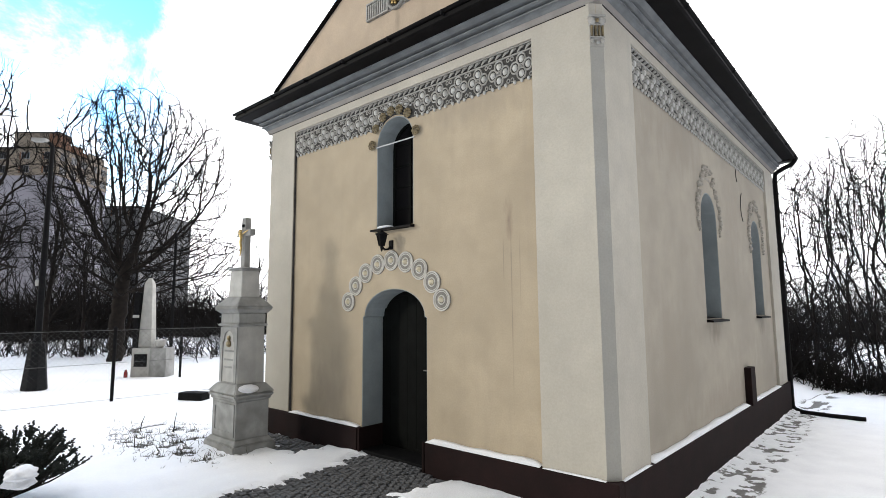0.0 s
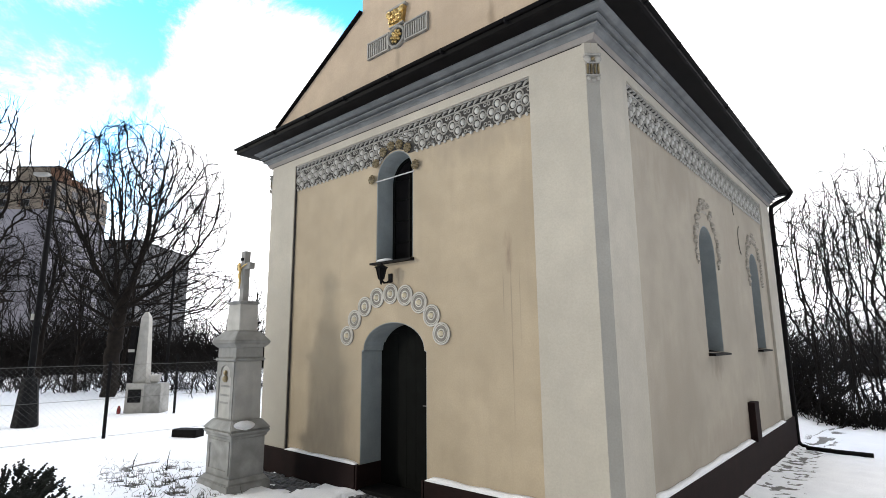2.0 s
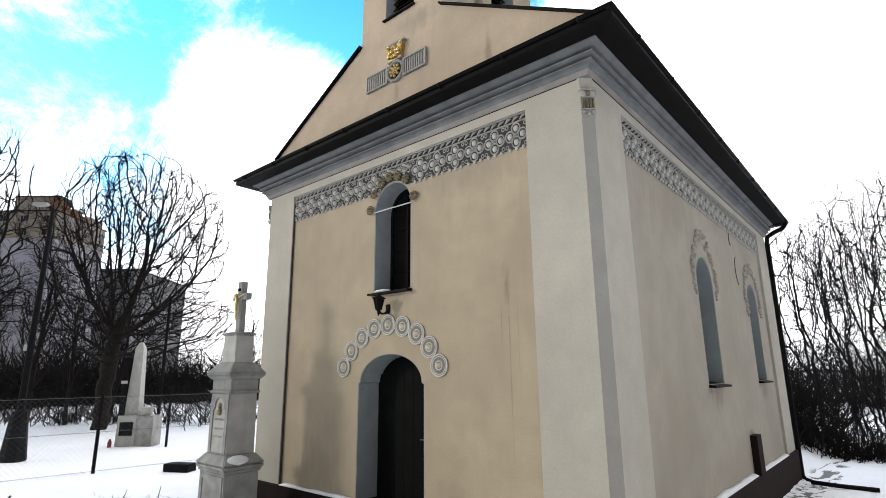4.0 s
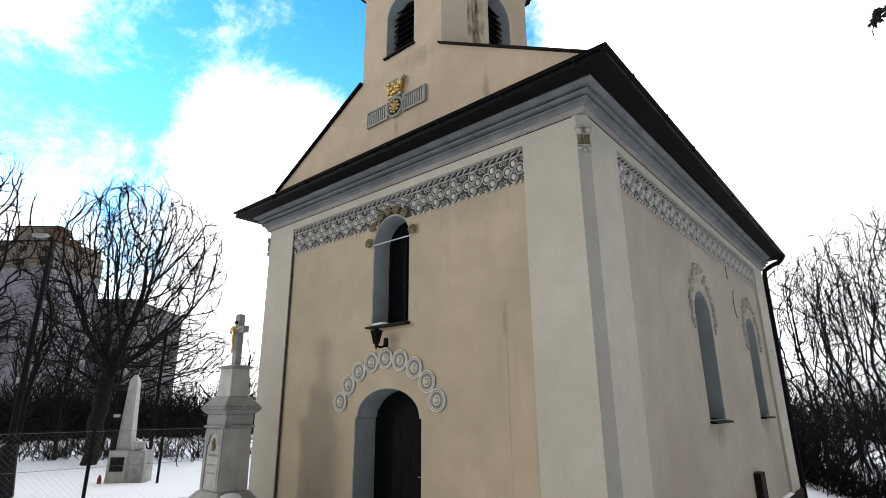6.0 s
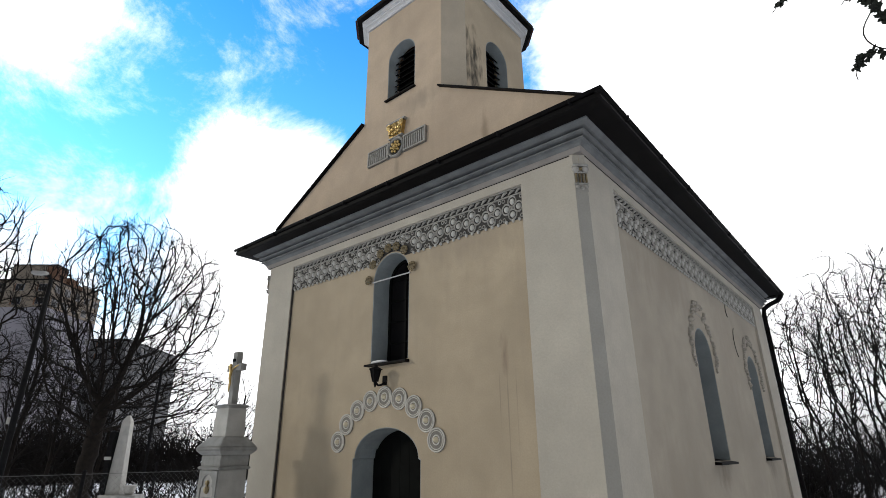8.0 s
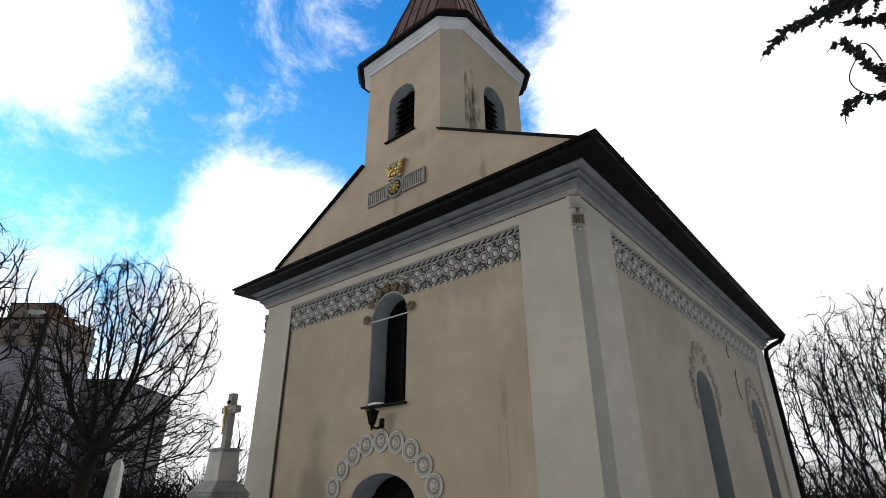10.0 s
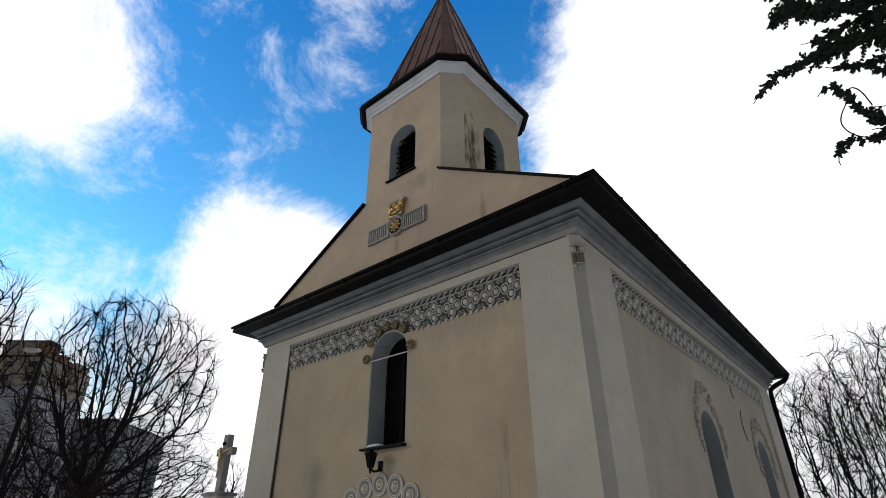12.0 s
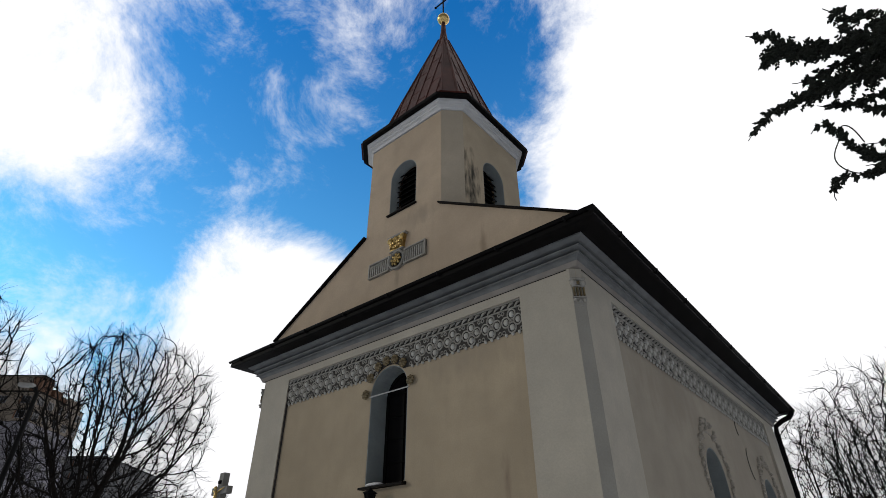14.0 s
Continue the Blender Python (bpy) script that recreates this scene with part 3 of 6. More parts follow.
tube(bm, [(WC - 0.36, -0.008, 3.985), (WC + 0.37, -0.008, 3.985)], 0.009, 5)
part("tie_rod", bm, WHITE, chapel, "thin white rod across the window")
window(3.515, 0.385, 1.62, 3.045, 0.385, side, (-1, 0, 0), 0.27, "tall narrow arched side window", 5)
window(6.515, 0.36, 1.62, 3.02, 0.36, side, (-1, 0, 0), 0.27, "tall narrow arched side window", 5)

# gable with its coping
GY = 0.10
TL, TR, TZ = -3.735, -2.04, 6.80
gable = [(WX - 0.02, 5.2), (0.03, 5.2), (0.03, 5.59), (TR, TZ - 0.01), (TR, 8.8), (TL, 8.8), (TL, TZ + 0.035), (WX - 0.02, 5.62)]
belfry_win = arch(-2.89, 0.305, 7.09, 7.82, 0.305)
part("gable", plate(gable, [belfry_win], lambda u, z: Vector((u, GY, z)), (0, 0.22, 0)), GABLE_PLASTER, chapel, "cream plastered gable rising into the tower front")


def coping(p, q):
    p, q = Vector((p[0], 0, p[1])), Vector((q[0], 0, q[1]))
    d = (q - p).normalized()
    up = Vector((-d.z, 0, d.x))
    if up.z < 0:
        up = -up
    bm = bmesh.new()
    pts = [(GY - 0.06, -0.012), (GY - 0.06, 0.01), (GY + 0.1, 0.03), (GY + 0.3, 0.02), (GY + 0.3, -0.0)]
    rows = [[bm.verts.new(e + up * z + Vector((0, y, 0))) for y, z in pts] for e in (p, q)]
    for k in range(5):
        bm.faces.new((rows[0][k], rows[0][(k + 1) % 5], rows[1][(k + 1) % 5], rows[1][k]))
    bm.faces.new(rows[0])
    bm.faces.new(rows[1][::-1])
    return bm


part("coping", coping((WX - 0.10, 5.585), (TL - 0.0, TZ + 0.065)), ROOF, chapel, "dark sheet metal gable coping")
part("coping", coping((TR - 0.03, TZ - 0.005), (0.13, 5.545)), ROOF, chapel, "dark sheet metal gable coping")

# relief on the gable: gilded capital, rosette and two fluted bands
RX, RZ = -2.93, 6.10
relief = part("relief", boxm(-3.56, -2.325, GY - 0.012, GY + 0.01, RZ - 0.135, RZ + 0.135), STUCCO, chapel, "fluted stucco band with gilded rosette and capital")
for s in (-1, 1):
    x0, x1 = (-3.56, RX - 0.16) if s < 0 else (RX + 0.16, -2.325)
    fr_o = [(x0, RZ - 0.135), (x1, RZ - 0.135), (x1, RZ + 0.135), (x0, RZ + 0.135)]
    fr_i = [(x0 + 0.022, RZ - 0.113), (x1 - 0.022, RZ - 0.113), (x1 - 0.022, RZ + 0.113), (x0 + 0.022, RZ + 0.113)]
    part("border", plate(fr_o, [fr_i], lambda u, z: Vector((u, GY - 0.045, z)), (0, 0.04, 0)), STUCCO, relief)
    for k in range(9):
        x = x0 + 0.045 + (x1 - x0 - 0.09) * k / 8
        part("flute", boxm(x - 0.011, x + 0.011, GY - 0.035, GY - 0.005, RZ - 0.10, RZ + 0.10, bevel=0.005), STUCCO, relief)
bm = bmesh.new()
lathe(bm, [(0.17, -0.0), (0.17, 0.05), (0.15, 0.065), (0.135, 0.05), (0.13, 0.02), (0.005, 0.02)], 28, (RX, GY, RZ), "Y")
part("medallion", bm, STUCCO, relief)
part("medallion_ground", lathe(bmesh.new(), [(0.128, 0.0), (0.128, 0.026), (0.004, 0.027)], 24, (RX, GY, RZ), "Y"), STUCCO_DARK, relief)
bm = bmesh.new()
for k in range(8):
    a = 2 * math.pi * k / 8
    for r, w in ((0.085, 0.028), (0.045, 0.02)):
        o = 0.0 if r > 0.05 else 0.4
        lathe(bm, [(0.004, 0.0), (w, 0.012), (w * 0.8, 0.03), (0.004, 0.04)], 8, (RX + r * math.cos(a + o), GY - 0.03, RZ + r * math.sin(a + o)), "Y")
lathe(bm, [(0.03, 0.0), (0.03, 0.03), (0.01, 0.05)], 10, (RX, GY - 0.03, RZ), "Y")
part("rosette", bm, GOLD, relief, "gilded rosette", True)
bm = bmesh.new()
vs = [bm.verts.new((RX + x, y, z)) for y in (GY - 0.06, GY) for x, z in ((-0.13, RZ + 0.18), (0.13, RZ + 0.18), (0.17, RZ + 0.42), (-0.17, RZ + 0.42))]
for f in ((0, 1, 2, 3), (7, 6, 5, 4), (0, 4, 5, 1), (1, 5, 6, 2), (2, 6, 7, 3), (3, 7, 4, 0)):
    bm.faces.new([vs[i] for i in f])
for sx in (-1, 1):
    lathe(bm, [(0.012, 0.0), (0.05, 0.01), (0.052, 0.03), (0.03, 0.04), (0.02, 0.05)], 12, (RX + sx * 0.135, GY - 0.05, RZ + 0.375), "Y")
    for j, (x, z) in enumerate(((0.10, 0.24), (0.05, 0.31), (0.09, 0.30), (0.03, 0.22))):
        lathe(bm, [(0.008, 0.0), (0.032, 0.012), (0.02, 0.035), (0.004, 0.04)], 9, (RX + sx * x, GY - 0.055, RZ + z), "Y")
lathe(bm, [(0.01, 0.0), (0.04, 0.015), (0.015, 0.045)], 10, (RX, GY - 0.055, RZ + 0.38), "Y")
part("capital", bm, GOLD, relief, "gilded scrolled capital", False)
part("abacus", boxm(RX - 0.20, RX + 0.20, GY - 0.07, GY + 0.01, RZ + 0.425, RZ + 0.46, bevel=0.008), STUCCO, relief)
part("abacus", boxm(RX - 0.15, RX + 0.15, GY - 0.06, GY + 0.01, RZ + 0.165, RZ + 0.185, bevel=0.006), STUCCO, relief)

# tower body behind the gable: square with chamfered corners
TCX, TCY, HF, HH = -2.8875, 1.195, 0.8475, 1.1175
DF = HF - 0.0225  # the tower is a little less deep than wide
octo = [(-HF, -DF - 0.27), (HF, -DF - 0.27), (HH, -DF), (HH, DF), (HF, DF + 0.27), (-HF, DF + 0.27), (-HH, DF), (-HH, -DF)]
octo = [(TCX + x, TCY + y) for x, y in octo]


def tower_face(i, mat, hole=None):
    a, b2 = Vector((*octo[i], 0)), Vector((*octo[(i + 1) % 8], 0))
    d = (b2 - a)
    ln = d.length
    d.normalize()
    inn = Vector((-d.y, d.x, 0))
    out = [(0.0, 5.6), (ln, 5.6), (ln, 8.85), (0.0, 8.85)]
    holes = [arch(ln / 2, 0.305, 7.09, 7.82, 0.305)] if hole else []
    return plate(out, holes, lambda u, z: a + d * u + Vector((0, 0, z)), inn * 0.18), (lambda u, z: a + d * u + Vector((0, 0, z))), inn, ln


for i in range(1, 8):
    bmf, to3, inn, ln = tower_face(i, CREAM, i % 2 == 0)
    part("tower_wall", bmf, STAINED if i == 2 else (TOWER_PALE if i % 2 else CREAM), chapel, "cream tower wall with dark damp stains" if i == 2 else "")


def belfry_opening(cx, to3, inn):
    n = Vector(inn)
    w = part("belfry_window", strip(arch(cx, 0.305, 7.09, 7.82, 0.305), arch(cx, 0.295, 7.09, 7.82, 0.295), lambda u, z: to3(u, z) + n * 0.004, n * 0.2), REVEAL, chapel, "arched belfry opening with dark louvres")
    for k in range(9):
        z = 7.10 + 0.11 * k
        hw = 0.29 if z < 7.82 else 0.29 * math.sqrt(max(0.05, 1 - ((z - 7.80) / 0.31) ** 2))
        bm = bmesh.new()
        c = [to3(cx + s * hw, z + dz) + n * t for s in (-1, 1) for t, dz in ((0.15, 0.0), (0.15, 0.018), (0.24, 0.10), (0.24, 0.08))]
        v = [bm.verts.new(p) for p in c]
        for f in ((0, 1, 2, 3), (7, 6, 5, 4), (0, 4, 5, 1), (1, 5, 6, 2), (2, 6, 7, 3), (3, 7, 4, 0)):
            bm.faces.new([v[j] for j in f])
        part("louvre", bm, DARKWOOD, w)
    part("backing", plate(arch(cx, 0.30, 7.09, 7.82, 0.30), [], lambda u, z: to3(u, z) + n * 0.26, n * 0.02), DARKWOOD, w)
    bm = bmesh.new()
    c = [to3(cx + s * 0.33, z) + n * t for s in (-1, 1) for t, z in ((-0.05, 7.045), (-0.05, 7.065), (0.2, 7.10), (0.2, 7.06))]
    v = [bm.verts.new(p) for p in c]
    for f in ((0, 1, 2, 3), (7, 6, 5, 4), (0, 4, 5, 1), (1, 5, 6, 2), (2, 6, 7, 3), (3, 7, 4, 0)):
        bm.faces.new([v[j] for j in f])
    part("sill", bm, ROOF, w, "dark sheet metal sill")


belfry_opening(-2.89, lambda u, z: Vector((u, GY, z)), (0, 1, 0))
bmf, to3, inn, ln = tower_face(2, CREAM, True)
bmf.free()
belfry_opening(ln / 2, to3, inn)
tp = [(-0.15, 8.82), (0.02, 8.82), (0.04, 8.86), (0.075, 8.88), (0.08, 8.90), (0.12, 8.92), (0.13, 8.975), (-0.15, 8.975)]
part("tower_cornice", ring_sweep(tp, octo), WHITE, chapel, "white moulded tower cornice")
part("eaves_edge", ring_sweep([(-0.2, 8.975), (0.215, 8.975), (0.225, 9.0), (0.225, 9.03), (-0.2, 9.2)], octo), ROOF, chapel, "dark tower eaves edge")

# spire of sheet metal with standing seams
Z0, Z1 = 9.13, 12.62
S0, S1 = 0.935, 0.085
bm = bmesh.new()
rows = [[bm.verts.new((TCX + (x - TCX) * s, TCY + (y - TCY) * s, z)) for x, y in octo] for s, z in (((HH + 0.21) / HH, 9.025), (S0, Z0), (S1, Z1))]
for a, c in zip(rows, rows[1:]):
    for i in range(8):
        bm.faces.new((a[i], a[(i + 1) % 8], c[(i + 1) % 8], c[i]))
bm.faces.new(rows[0][::-1])
bm.faces.new(rows[-1])
spire = part("spire", bm, SPIRE, chapel, "brown sheet metal spire with standing seams")


def spire_pt(i, f, t):
    """A point on spire face i: f along the eaves from 0 to 1, t up the slope from 0 to 1."""
    a, c = Vector((*octo[i], 0)), Vector((*octo[(i + 1) % 8], 0))
    s = S0 + (S1 - S0) * t
    p = a.lerp(c, f)
    cen = Vector((TCX, TCY, 0))
    q = cen + (p - cen) * s
    q.z = Z0 + (Z1 - Z0) * t
    return q


for i in range(8):
    bm = bmesh.new()
    tube(bm, [spire_pt(i, 0, 0), spire_pt(i, 0, 1.0)], [0.03, 0.02], 5)
    part("hip_seam", bm, SPIRE, spire)
    if i % 2:
        continue
    for k in range(1, 6):
        f0 = k / 6
        reach = 1 - abs(2 * f0 - 1)       # where a seam square to the eaves meets the hip
        t1 = min(0.96, reach * (S0 / (S0 - S1)) * 0.995)
        a = spire_pt(i, f0, 0)
        s = S0 + (S1 - S0) * t1
        f1 = 0.5 + (f0 - 0.5) * S0 / s
        b3 = spire_pt(i, min(1, max(0, f1)), t1)
        bm = bmesh.new()
        tube(bm, [a, b3], 0.022, 4)
        part("seam", bm, SPIRE, spire)
        for j in range(4):
            t = 0.12 + 0.22 * j + (0.09 if k % 2 else 0.0)
            s = S0 + (S1 - S0) * t
            fa, fb = (0.5 + (k / 6 - 0.5) * S0 / s), (0.5 + ((k + 1) / 6 - 0.5) * S0 / s)
            fa, fb = max(0.02, min(0.98, fa)), max(0.02, min(0.98, fb))
            if fb - fa > 0.05:
                bm = bmesh.new()
                tube(bm, [spire_pt(i, fa, t), spire_pt(i, fb, t)], 0.007, 4)
                part("lap_seam", bm, SPIRE, spire)
bm = bmesh.new()
lathe(bm, [(0.135, 12.50), (0.10, 12.66), (0.065, 12.95), (0.05, 13.28)], 12, (TCX, TCY, 0))
part("spire_neck", bm, SPIRE, spire, "", True)
bm = bmesh.new()
lathe(bm, [(0.035, 13.26), (0.06, 13.29), (0.045, 13.31)] + [(0.15 * math.cos(a), 13.45 + 0.14 * math.sin(a)) for a in (radians(-80 + 16 * k) for k in range(11))] + [(0.02, 13.60)], 20, (TCX, TCY, 0))
part("ball", bm, GOLD, spire, "gilded ball under the cross", True)
bm = bmesh.new()
tube(bm, [(TCX, TCY, 13.58), (TCX, TCY, 14.55)], 0.018, 6)
tube(bm, [(TCX - 0.24, TCY, 14.16), (TCX + 0.24, TCY, 14.16)], 0.018, 6)
for p in ((-0.25, 14.16), (0.25, 14.16), (0, 14.57)):
    lathe(bm, [(0.005, -0.03), (0.035, 0), (0.005, 0.03)], 8, (TCX + p[0], TCY, p[1]))
part("cross", bm, IRON, spire, "thin iron cross on the spire")

# friezes of quatrefoils
def torus(bm, c, R, r, to3, n=14, m=5, sx=1.0, sz=1.0):
    rows = []
    for i in range(n):
        a = 2 * math.pi * i / n
        rows.append([bm.verts.new(to3(c[0] + sx * (R + r * math.cos(b4)) * math.cos(a), c[1] + sz * (R + r * math.cos(b4)) * math.sin(a), r * 1.3 * math.sin(b4))) for b4 in (2 * math.pi * j / m for j in range(m))])
    for i in range(n):
        for j in range(m):
            bm.faces.new((rows[i][j], rows[(i + 1) % n][j], rows[(i + 1) % n][(j + 1) % m], rows[i][(j + 1) % m]))


def dome(bm, c, r, h, to3, n=10):
    rows = [[bm.verts.new(to3(c[0] + r * k * math.cos(a), c[1] + r * k * math.sin(a), h * z)) for a in (2 * math.pi * j / n for j in range(n))] for k, z in ((1.0, 0.0), (0.85, 0.5), (0.45, 0.9))]
    top = bm.verts.new(to3(c[0], c[1], h))
    for a, b5 in zip(rows, rows[1:]):
        for j in range(n):
            bm.faces.new((a[j], a[(j + 1) % n], b5[(j + 1) % n], b5[j]))
    for j in range(n):
        bm.faces.new((rows[-1][j], rows[-1][(j + 1) % n], top))


local = lambda u, z, h: Vector((u, -h, z))
bm = bmesh.new()
for c in ((0, 0.070), (0, -0.070), (0.084, 0), (-0.084, 0)):
    dome(bm, c, 0.035, 0.024, local)
for k in range(3):
    dome(bm, (-0.09 + 0.09 * k, -0.138), 0.021, 0.02, local, 8)
petal_faces = len(bm.faces)
for c in ((0, 0.070), (0, -0.070), (0.084, 0), (-0.084, 0)):
    torus(bm, c, 0.056, 0.0095, lambda u, z, h: local(u, z, h * 1.4))
for sx in (-1, 1):
    for sz in (-1, 1):
        torus(bm, (sx * 0.122, sz * 0.104), 0.019, 0.007, local, 9, 4)
dome(bm, (0, 0), 0.016, 0.03, local, 8)
QUATRE = finish("quatrefoil", bm, STUCCO, True)
QUATRE.materials.append(PETAL)
for p in QUATRE.polygons[:petal_faces]:
    p.material_index = 1
bm = bmesh.new()
for i in range(3):
    x = -0.1 + 0.1 * i
    tube(bm, [(x - 0.042, -0.006, -0.016), (x, -0.024, 0.0), (x + 0.042, -0.006, 0.016)], [0.008, 0.014, 0.008], 6)
ROPE = finish("rope_moulding", bm, STUCCO, True)
FZ0, FZ1 = 4.225, 4.655


def frieze(x0, x1, to_matrix, label, gap=None):
    """A band of quatrefoils; gap: the middle and the radius of an arch that cuts into it from below."""
    n = round((x1 - x0) / 0.2985)
    p = (x1 - x0) / n
    bot = FZ0 + 0.03
    low = [(0.0, bot)]
    if gap:
        c, r, zc = gap
        h = math.acos((bot - zc) / r)
        low += [(c + r * math.sin(a), zc + r * math.cos(a)) for a in (-h + 2 * h * k / 12 for k in range(13))]
    low += [(x1 - x0, bot), (x1 - x0, FZ1), (0.0, FZ1)]
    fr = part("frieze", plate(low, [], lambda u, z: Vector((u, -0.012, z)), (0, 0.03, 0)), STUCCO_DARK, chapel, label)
    fr.matrix_basis = to_matrix
    for z in (FZ1 - 0.092, FZ1 - 0.008):
        part("fillet", boxm(0, x1 - x0, -0.03, 0, z - 0.008, z + 0.008, bevel=0.004), STUCCO, fr)
    for k in range(n):
        u = p * (k + 0.5)
        zq, sq = FZ0 + 0.183, 1.17
        if gap and abs(u - gap[0]) < 0.36:
            zq, sq = FZ0 + 0.27, 0.55
        for nm, me, z, sz in (("quatrefoil", QUATRE, zq, sq), ("rope_moulding", ROPE, FZ1 - 0.05, 1.4)):
            o = part(nm, me, None, fr)
            o.matrix_basis = Matrix.Translation((u, -0.012, z)) @ Matrix.Diagonal((p / 0.2985, 1, sz, 1))
    return fr


frieze(-5.19, -0.715, Matrix.Translation((-5.19, 0, 0)), "stucco frieze of grey quatrefoils under a rope moulding", (WC + 5.19, 0.365, 4.0))
frieze(0.76, WY - 0.86, Matrix.Translation((0, 0.76, 4.43 - 0.76 * FALL / (WY + 0.35))) @ pose(0, 0, 0, 0, 0, 90) @ pose(0, 0, 0, 0, math.degrees(math.atan(FALL / (WY + 0.35))), 0) @ Matrix.Translation((0, 0, -4.43)), "stucco frieze of grey quatrefoils under a rope moulding")

# rosettes round the upper window
bm = bmesh.new()
for k in range(8):
    a = 2 * math.pi * k / 8
    dome(bm, (0.06 * math.cos(a), 0.06 * math.sin(a)), 0.027, 0.035, local, 8)
dome(bm, (0, 0), 0.055, 0.05, local, 12)
dome(bm, (0, 0), 0.022, 0.075, local, 8)
ROSE = finish("rosette", bm, OLD_GOLD, True)
for a in (175, 144, 118, 96, 74, 50, 9):
    o = part("rosette", ROSE, None, chapel, "tarnished gilded rosette")
    o.matrix_basis = Matrix.Translation((WC + 0.425 * math.cos(radians(a)), -0.03, 3.99 + 0.435 * math.sin(radians(a)))) @ Matrix.Scale(0.8, 4)
# discs over the door: a plate with two rings, a collar and a boss
disc_plate = finish("disc", lathe(bmesh.new(), [(0.128, -0.004), (0.128, 0.010), (0.004, 0.012)], 28, axis="Y"), DISC_STUCCO)
rings = []
for R2, r2 in ((0.119, 0.0095), (0.097, 0.0065), (0.048, 0.008)):
    bm = bmesh.new()
    torus(bm, (0, 0), R2, r2, lambda u, z, h: Vector((u, -0.012 - h, z)), 30, 6)
    rings.append(finish("ring", bm, RING_STUCCO, True))
bm = bmesh.new()
dome(bm, (0, 0), 0.033, 0.055, local, 12)
boss = finish("boss", bm, BOSS_STUCCO, True)
for k in range(9):
    a = radians(61.9 - 15.47 * k)
    o = part("disc", disc_plate, None, chapel, "round stucco disc with rings and a raised boss")
    o.matrix_basis = pose(-2.925 - 0.992 * math.sin(a), -0.002, 1.423 + 0.992 * math.cos(a), 0, 37 * k, 0) @ Matrix.Scale(1.05, 4)
    for me in rings:
        part("ring", me, None, o)
    part("boss", boss, None, o)

# garlands over the side windows, leaf by leaf
leaf_rng = random.Random(4)
sidel = lambda u, z, h: Vector((h, u, z))
LEAVES = []
for r, h in ((0.026, 0.03), (0.036, 0.042), (0.048, 0.046)):
    bm = bmesh.new()
    dome(bm, (0, 0), r, h, sidel, 7)
    dome(bm, (r * 0.9, -r * 0.8), r * 0.6, h * 0.7, sidel, 6)
    LEAVES.append(finish("leaf", bm, GARLAND))
for cy, zs in ((3.515, 3.06), (6.515, 3.03)):
    crv = lambda r: [(cy + r * math.cos(radians(205 - 10 * k)), zs + 0.02 + r * math.sin(radians(205 - 10 * k))) for k in range(24)]
    gar = part("garland", strip(crv(0.575), crv(0.545), side, (0.006, 0, 0)), GARLAND, chapel, "weathered stucco leaf garland")
    for k in range(46):
        f = k / 45
        a = radians(205 - 230 * f)
        w = 0.05 + 0.05 * math.exp(-((f - 0.5) / 0.13) ** 2)
        r = 0.56 + leaf_rng.uniform(-w, w)
        o = part("leaf", LEAVES[leaf_rng.randrange(3)], None, gar)
        o.matrix_basis = pose(0.002, cy + r * math.cos(a), zs + 0.02 + (r + 0.1 * math.exp(-((f - 0.5) / 0.15) ** 2)) * math.sin(a), leaf_rng.uniform(0, 360), 0, 0)
# sundial-like curved iron marks and the small service box
for (cy, cz, r, a0, a1) in ((5.36, 4.03, 0.09, 100, 260), (5.66, 3.50, 0.20, 110, 250)):
    bm = bmesh.new()
    tube(bm, [(0.012, cy + r * math.cos(radians(a)), cz + 1.35 * r * math.sin(radians(a))) for a in range(a0, a1 + 1, 15)], 0.0055, 5)
    part("iron_mark", bm, IRON, chapel, "curved dark iron bar on the wall")
part("service_box", boxm(-0.02, 0.10, 4.97, 5.27, 0.22, 0.81, bevel=0.008), PLINTH, chapel, "dark brown service box on the plinth")

# wall lantern under the window
LX, LY = DC - 0.035, -0.17
lamp = part("lantern", boxm(LX - 0.035, LX + 0.035, -0.02, 0.01, 2.560, 2.680, bevel=0.01), IRON, chapel, "black iron wall lantern")
bm = bmesh.new()
tube(bm, [(LX, -0.01, 2.600), (LX, -0.06, 2.560), (LX, -0.12, 2.550), (LX, LY, 2.590)], 0.014, 6)
part("bracket", bm, IRON, lamp)
bm = bmesh.new()
lathe(bm, [(0.022, 2.585), (0.034, 2.605), (0.062, 2.740), (0.058, 2.740), (0.03, 2.610), (0.02, 2.600)], 6, (LX, LY, 0))
part("glass", bm, GLASS, lamp, "dark lantern glass")
bm = bmesh.new()
lathe(bm, [(0.088, 2.740), (0.09, 2.748), (0.05, 2.768), (0.026, 2.782), (0.014, 2.800), (0.004, 2.812)], 6, (LX, LY, 0))
part("hood", bm, IRON, lamp)
for k in range(6):
    a = math.pi * k / 3
    bm = bmesh.new()
    tube(bm, [(LX + 0.034 * math.cos(a), LY + 0.034 * math.sin(a), 2.590), (LX + 0.07 * math.cos(a), LY + 0.07 * math.sin(a), 2.745)], 0.006, 4)
    part("rib", bm, IRON, lamp)
bm = bmesh.new()
lathe(bm, [(0.004, 2.520), (0.014, 2.540), (0.022, 2.585)], 8, (LX, LY, 0))
part("finial", bm, IRON, lamp)


# ---------------------------------------------------------------- ground
def smooth(v):
    v = min(1.0, max(0.0, v))
    return v * v * (3 - 2 * v)


def base_z(x, y):
    """The lie of the land without snow: it falls along the chapel's side."""
    return -0.10 - 0.27 * smooth((x + 1.0) / 1.4)


def nz(x, y, s, seed=0.0):
    return noise.noise(Vector((x * s, y * s, seed)))


